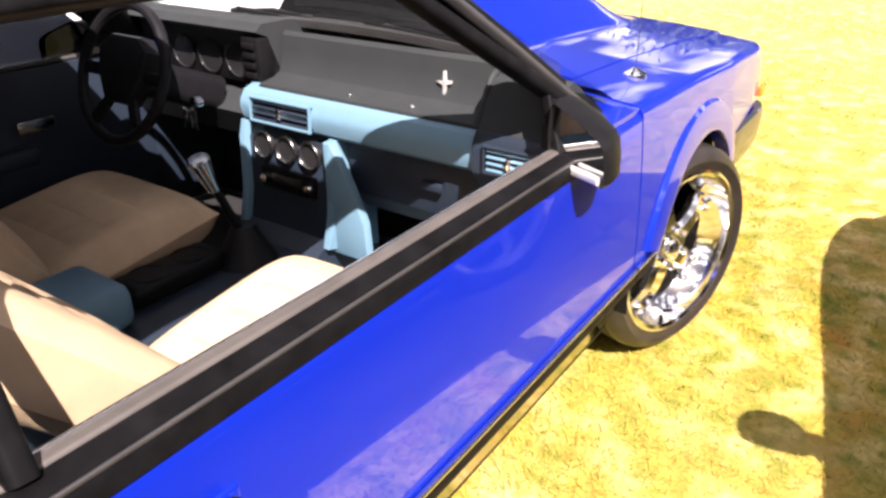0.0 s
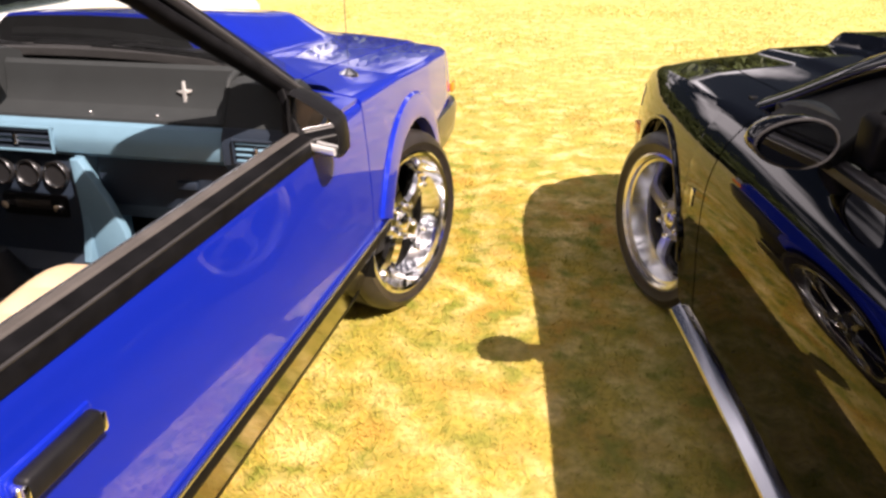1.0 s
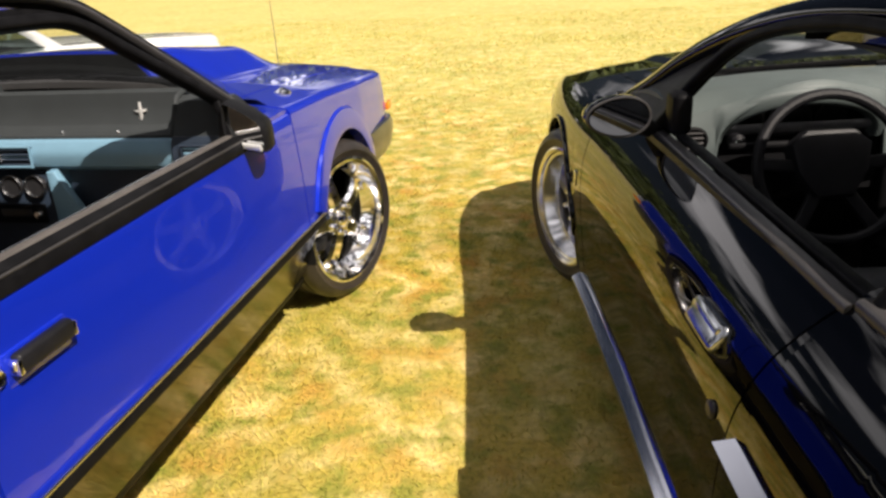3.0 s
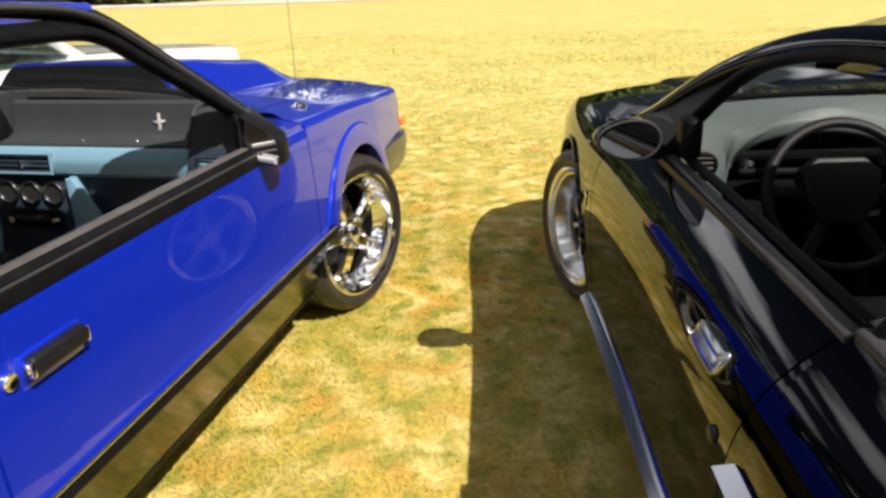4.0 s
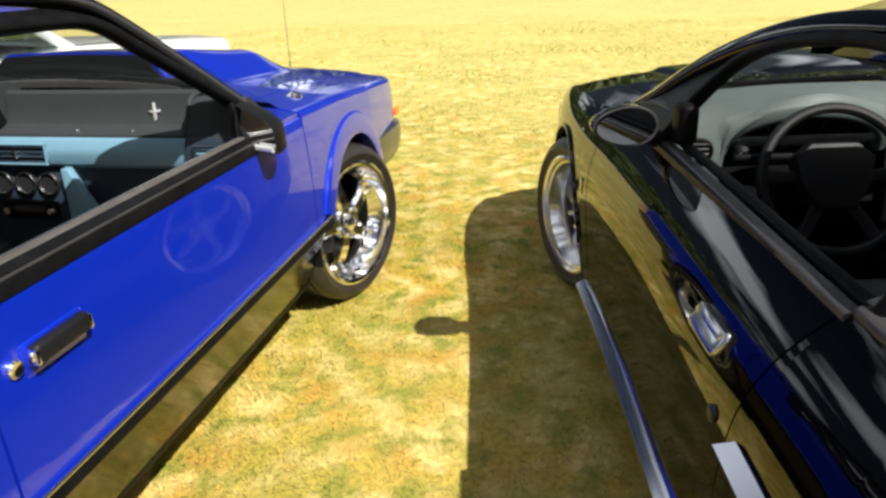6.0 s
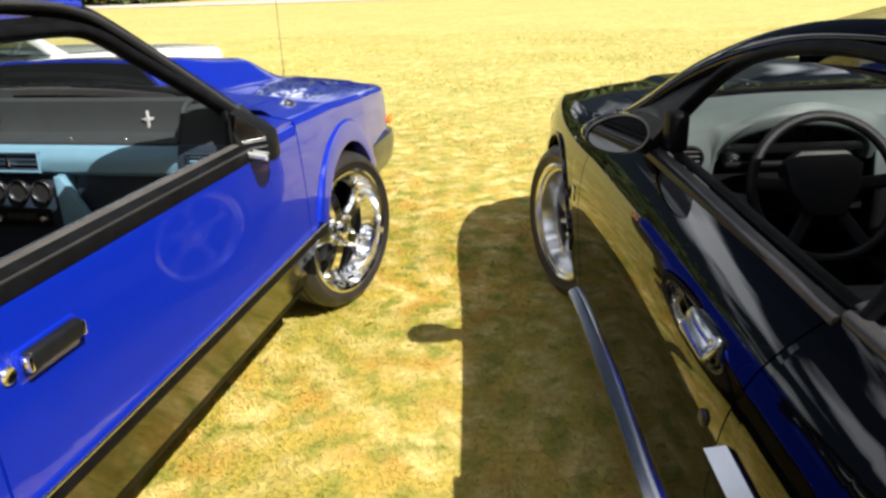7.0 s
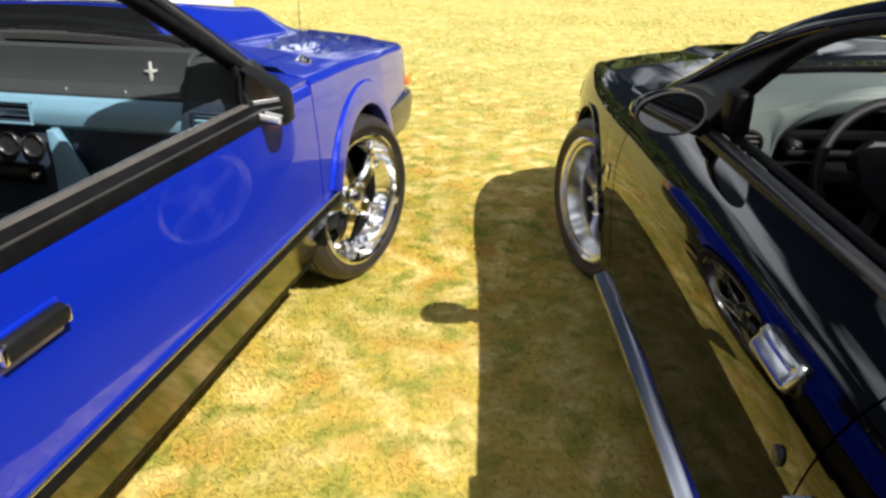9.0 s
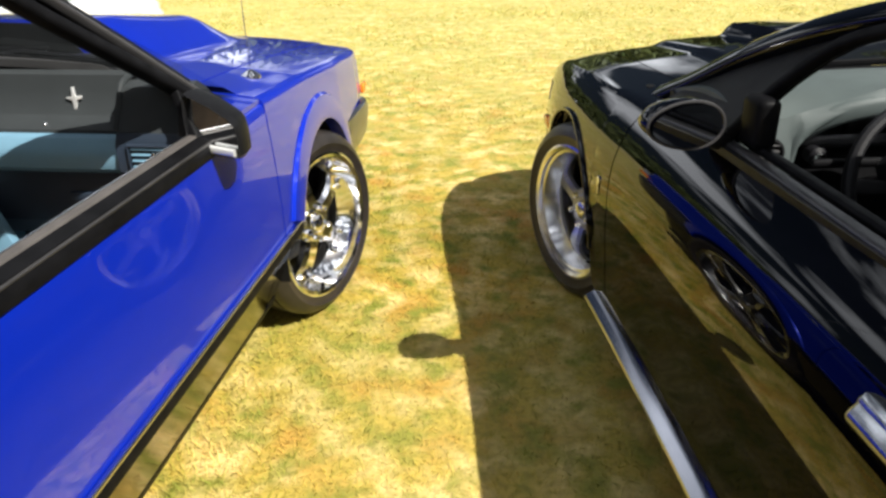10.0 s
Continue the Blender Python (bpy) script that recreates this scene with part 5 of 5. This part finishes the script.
    for x in (-0.55, 0.02):
        bm = B()
        sweep(bm, [(x, -0.42, 0.880), (x + 0.18, -0.44, 0.905), (x + 0.50, -0.47, 0.915)], circle(0.008, 6))
        wiper = part("wiper", bm, BLACKPL, car, "black windscreen wiper")
        bm = B()
        sweep(bm, [(x + 0.02, -0.455, 0.905), (x + 0.52, -0.49, 0.925)], rounded(0.008, 0.016, 0.003))
        part("wiper_blade", bm, RUBBER, wiper)
    bm = B()
    box(bm, (0, -1.30, 0.23), (1.55, 4.1, 0.05), 0.01)
    part("floor_pan", bm, BLACKPL, car)
    bm = B()
    box(bm, (0, 0.2, 0.42), (0.95, 1.0, 0.30), 0.02)
    box(bm, (0, -0.30, 0.55), (1.50, 0.03, 0.56))
    part("engine_bay", bm, BLACKPL, car)
    bm = B()
    box(bm, (0, -1.40, 0.275), (1.52, 2.0, 0.03), 0.01)
    part("carpet", bm, DARKCARPET, car, "black carpet")
    # dash: a pale top that sweeps round twin hollows
    def dash_top(u, v):
        x = (u - 0.5) * 2 * 0.745
        brow = 0.020 * math.exp(-((x + 0.38) / 0.22) ** 2)
        edge = -0.90 - 0.055 * math.exp(-((x + 0.38) / 0.20) ** 2) - 0.06 * abs(x / 0.745) ** 2 + 0.05
        y = -0.46 + (edge + 0.46) * v
        z = 0.880 + 0.055 * math.sin(min(1, v * 1.25) * math.pi * 0.62) + brow * v - 0.05 * max(0, v - 0.85) / 0.15 * (1 - math.exp(-((x + 0.38) / 0.2) ** 2))
        return (x, y, z - 0.03 * (x / 0.745) ** 4)
    bm = B()
    surf(bm, dash_top, steps(0, 1, 40), steps(0, 1, 16), (0, 0, -0.012))
    part("dash_top", bm, DASHTOP, car, "pale grey dash top")
    # the brow that frames the instruments
    def brow_line(n=30, r=1.0):
        return [(-0.385 - 0.225 * r * math.cos(a), -0.905 - 0.02 * math.sin(a) + 0.05 * (1 - math.sin(a)), 0.775 + 0.135 * r * math.sin(a) ** 0.8) for a in [math.pi * (0.02 + 0.96 * i / n) for i in range(n + 1)]]
    def fascia(x, v):
        top_x, top_y, top_z = dash_top(x / 1.49 + 0.5, 1.0)
        a = (x + 0.385) / 0.235
        low_z = 0.775 + 0.140 * math.sqrt(1 - a * a) if abs(a) < 1 else 0.70
        return (x, top_y - 0.022 * math.sin(v * 2.0), top_z + (min(low_z, top_z - 0.004) - top_z) * v)
    part("dash_fascia", surf(B(), fascia, steps(-0.742, -0.02, 60), steps(0, 1, 8), (0, 0.012, 0)), DASHTOP, car, "pale grey dash face round the instruments")
    part("instrument_brow", sweep(B(), brow_line(), rounded(0.050, 0.045, 0.016), (0, 1, 0)), DASHTOP, car, "pale grey arched instrument brow")
    bm = B()
    prism(bm, [(p[0], p[2]) for p in brow_line(24, 1.02)], 0.02, pose(0, -0.80, 0, 90, 0, 0))
    cluster = part("instrument_cluster", bm, BLACKPL, car, "black instrument cluster under a curved lens")
    for x, r in ((-0.50, 0.045), (-0.385, 0.06), (-0.27, 0.045)):
        part("dial", lathe(B(), [(r, 0), (r, -0.006), (r - 0.005, -0.007), (r - 0.006, -0.003), (0.001, -0.003)], 28, "y"), DIAL, cluster, "", pose(x, -0.825, 0.825))
    bm = B()
    surf(bm, lambda u, v: (-0.60 + 0.43 * u, -0.845 - 0.055 * math.sin(math.pi * v * 0.5), 0.785 + 0.05 * v), steps(0, 1, 14), steps(0, 1, 6), (0, 0.004, 0))
    part("cluster_shelf", bm, LAMP, car, "glossy shelf under the instruments")
    low = [(-0.50, 0.86), (-0.82, 0.80), (-0.845, 0.77), (-0.84, 0.62), (-0.78, 0.55), (-0.55, 0.50)]
    bm = B()
    surf(bm, lambda x, k: (x, *low[k]), steps(-0.755, 0.755, 20), list(range(len(low))))
    for x in (-0.755, 0.755):
        bm.faces.new([bm.verts.new((x, y, z)) for y, z in low])
    part("dash_lower", bm, BLACKPL, car, "black lower dash")
    bm = B()
    surf(bm, lambda u, v: (-0.755 + 0.16 * u, -0.875 + 0.02 * u, 0.72 + 0.15 * v), steps(0, 1, 6), steps(0, 1, 6), (0, 0.03, 0))
    part("dash_end_panel", bm, DASHTOP, car, "pale grey dash end")
    vent = part("air_vent", lathe(B(), [(0.036, 0.01), (0.038, -0.006), (0.032, -0.008), (0.030, 0.004), (0.001, 0.004)], 28, "y"), BLACKPL, car, "round black side vent", pose(-0.685, -0.936, 0.806))
    for k in range(4):
        bm = B()
        box(bm, (0, 0, 0), (0.052, 0.010, 0.004), 0.001)
        part("slat", bm, GREYTRIM, vent, "", pose(0, -0.003, -0.021 + 0.014 * k, 25))
    knob = part("headlight_switch", lathe(B(), [(0.020, 0.01), (0.021, -0.020), (0.014, -0.028), (0.001, -0.028)], 20, "y"), SATIN, car, "black headlamp switch with a bright tip", pose(-0.565, -0.915, 0.795))
    part("knob_tip", lathe(B(), [(0.012, 0), (0.010, -0.006), (0.001, -0.008)], 16, "y"), CHROME, knob, "", pose(0, -0.028, 0))
    bm = B()
    box(bm, (0.02, -0.82, 0.66), (0.30, 0.10, 0.30), 0.03, seg=3)
    part("centre_panel", bm, BLACKPL, car)
    bm = B()
    box(bm, (0.0, -1.30, 0.38), (0.24, 1.0, 0.18), 0.03)
    part("centre_console", bm, BLACKPL, car)
    steering_wheel(car, pose(-0.370, -1.06, 0.752, -24), 0.188, (5, 175, 238, 302), "black leather four-spoke steering wheel", SATIN)
    bm = B()
    box(bm, (-0.53, -0.99, 0.80), (0.16, 0.016, 0.016), 0.006)
    part("column_stalk", bm, BLACKPL, car)
    seat(car, -0.39, -1.50, GREYLEATHER, "dark grey leather bucket seat", 20)
    seat(car, 0.39, -1.50, GREYLEATHER, "dark grey leather bucket seat", 20)
    bm = B()
    box(bm, (0, -2.45, 0.52), (1.25, 0.16, 0.56), 0.05, seg=3)
    part("rear_seat", bm, GREYLEATHER, car)
    for s in (1, -1):
        for y in (0.0, WB):
            make_wheel(car, pose(s * 0.792, y, 0.322, 0, 0, (180 if s < 0 else 0) + (18 if y == 0 else 0)), 0.322, 0.236, 0.245, "bullitt", "polished five-spoke wheel with grey spokes")
    return car


# ---- the white car beyond ----
def make_white_car():
    car = thing("white_car", pose(-2.90, 2.45, 0, 0, 0, 0), "white car parked on the lawn beyond the blue coupe", "car")
    W = [(-3.4, 0.78), (-2.6, 0.86), (0.3, 0.86), (0.8, 0.80), (1.0, 0.70)]
    def X(y, z):
        return lerp(W, y) - 0.03 * ((z - 0.5) / 0.35) ** 2
    zt = [(-3.4, 0.90), (-1.2, 0.915), (0.0, 0.845), (0.9, 0.77)]
    def H(x, y):
        return lerp(zt, y) + 0.045 * (1 - (x / 0.84) ** 2)
    for s in (1, -1):
        for name, a, b, arcs in (("front_fender", -0.60, 0.92, [0.0]), ("door", -1.75, -0.606, []), ("rear_quarter", -3.35, -1.756, [-2.6])):
            part(name, side_panel(X, arch_steps(a, b, arcs, 0.36), lambda y: arch_low(y, 0.22, arcs, 0.33, 0.36), lambda y: lerp(zt, y) - 0.03, s, over=lambda y: [(X(y, 0.85) - 0.012, lerp(zt, y) - 0.006), (X(y, 0.85) - 0.05, H(X(y, 0.85) - 0.05, y)), (0.66, H(0.66, y))]), WHITE, car)
        for y in (0.0, -2.6):
            make_wheel(car, pose(s * 0.74, y, 0.315, 0, 0, 180 if s < 0 else 0), 0.315, 0.20, 0.21, "bullitt", "alloy wheel")
        line = smooth_line([(s * 0.76, -1.15, 0.90), (s * 0.68, -1.45, 1.10), (s * 0.60, -1.80, 1.30), (s * 0.59, -2.1, 1.33), (s * 0.66, -2.9, 1.10), (s * 0.72, -3.2, 0.92)], 4)
        part("pillar", sweep(B(), line, rounded(0.07, 0.05, 0.015), (s * 0.6, 0, 0.8)), WHITE, car)
        bm = B()
        surf(bm, lambda u, v: (s * (0.80 - 0.20 * v), -1.30 - u * 1.65 - 0.40 * v * (1 - 2 * u), 0.90 + 0.38 * v), steps(0, 1, 8), steps(0, 1, 4), (-s * 0.01, 0, 0))
        part("side_glass", bm, TINTED, car)
    bm = B()
    surf(bm, lambda x, y: (x, y, H(x, y)), steps(-0.655, 0.655, 18), steps(-1.12, 0.88, 14), (0, 0, -0.02))
    part("hood", bm, WHITE, car, "white hood")
    bm = B()
    surf(bm, lambda x, v: (x * (1 - 0.18 * v), -1.14 - 0.70 * v, 0.92 + 0.40 * v - 0.03 * (x / 0.7) ** 2), steps(-0.74, 0.74, 10), steps(0, 1, 6))
    part("windscreen", bm, TINTED, car)
    bm = B()
    surf(bm, lambda x, y: (x, y, 1.32 + 0.03 * (1 - (x / 0.6) ** 2)), steps(-0.6, 0.6, 10), steps(-2.2, -1.80, 6), (0, 0, -0.03))
    part("roof", bm, WHITE, car)
    bm = B()
    surf(bm, lambda x, v: (x, -2.2 - 0.95 * v, 1.335 - 0.40 * v), steps(-0.62, 0.62, 8), steps(0, 1, 5))
    part("rear_glass", bm, TINTED, car)
    part("front_bumper", wrap_bumper(0.85, 1.0, 0.36, [(0.2, -0.05), (0.3, 0.0), (0.55, 0.0), (0.68, -0.02), (0.735, -0.08)], 0.4), WHITE, car)
    part("rear_bumper", wrap_bumper(0.85, -3.55, -3.0, [(0.25, -0.05), (0.40, 0.0), (0.75, -0.01), (0.90, -0.06)], 0.4, sign=-1), WHITE, car)
    bm = B()
    box(bm, (0, -1.3, 0.40), (1.5, 3.4, 0.35), 0.03)
    part("floor_pan", bm, BLACKPL, car)


make_blue_car()
make_black_car()
make_white_car()
make_grass()
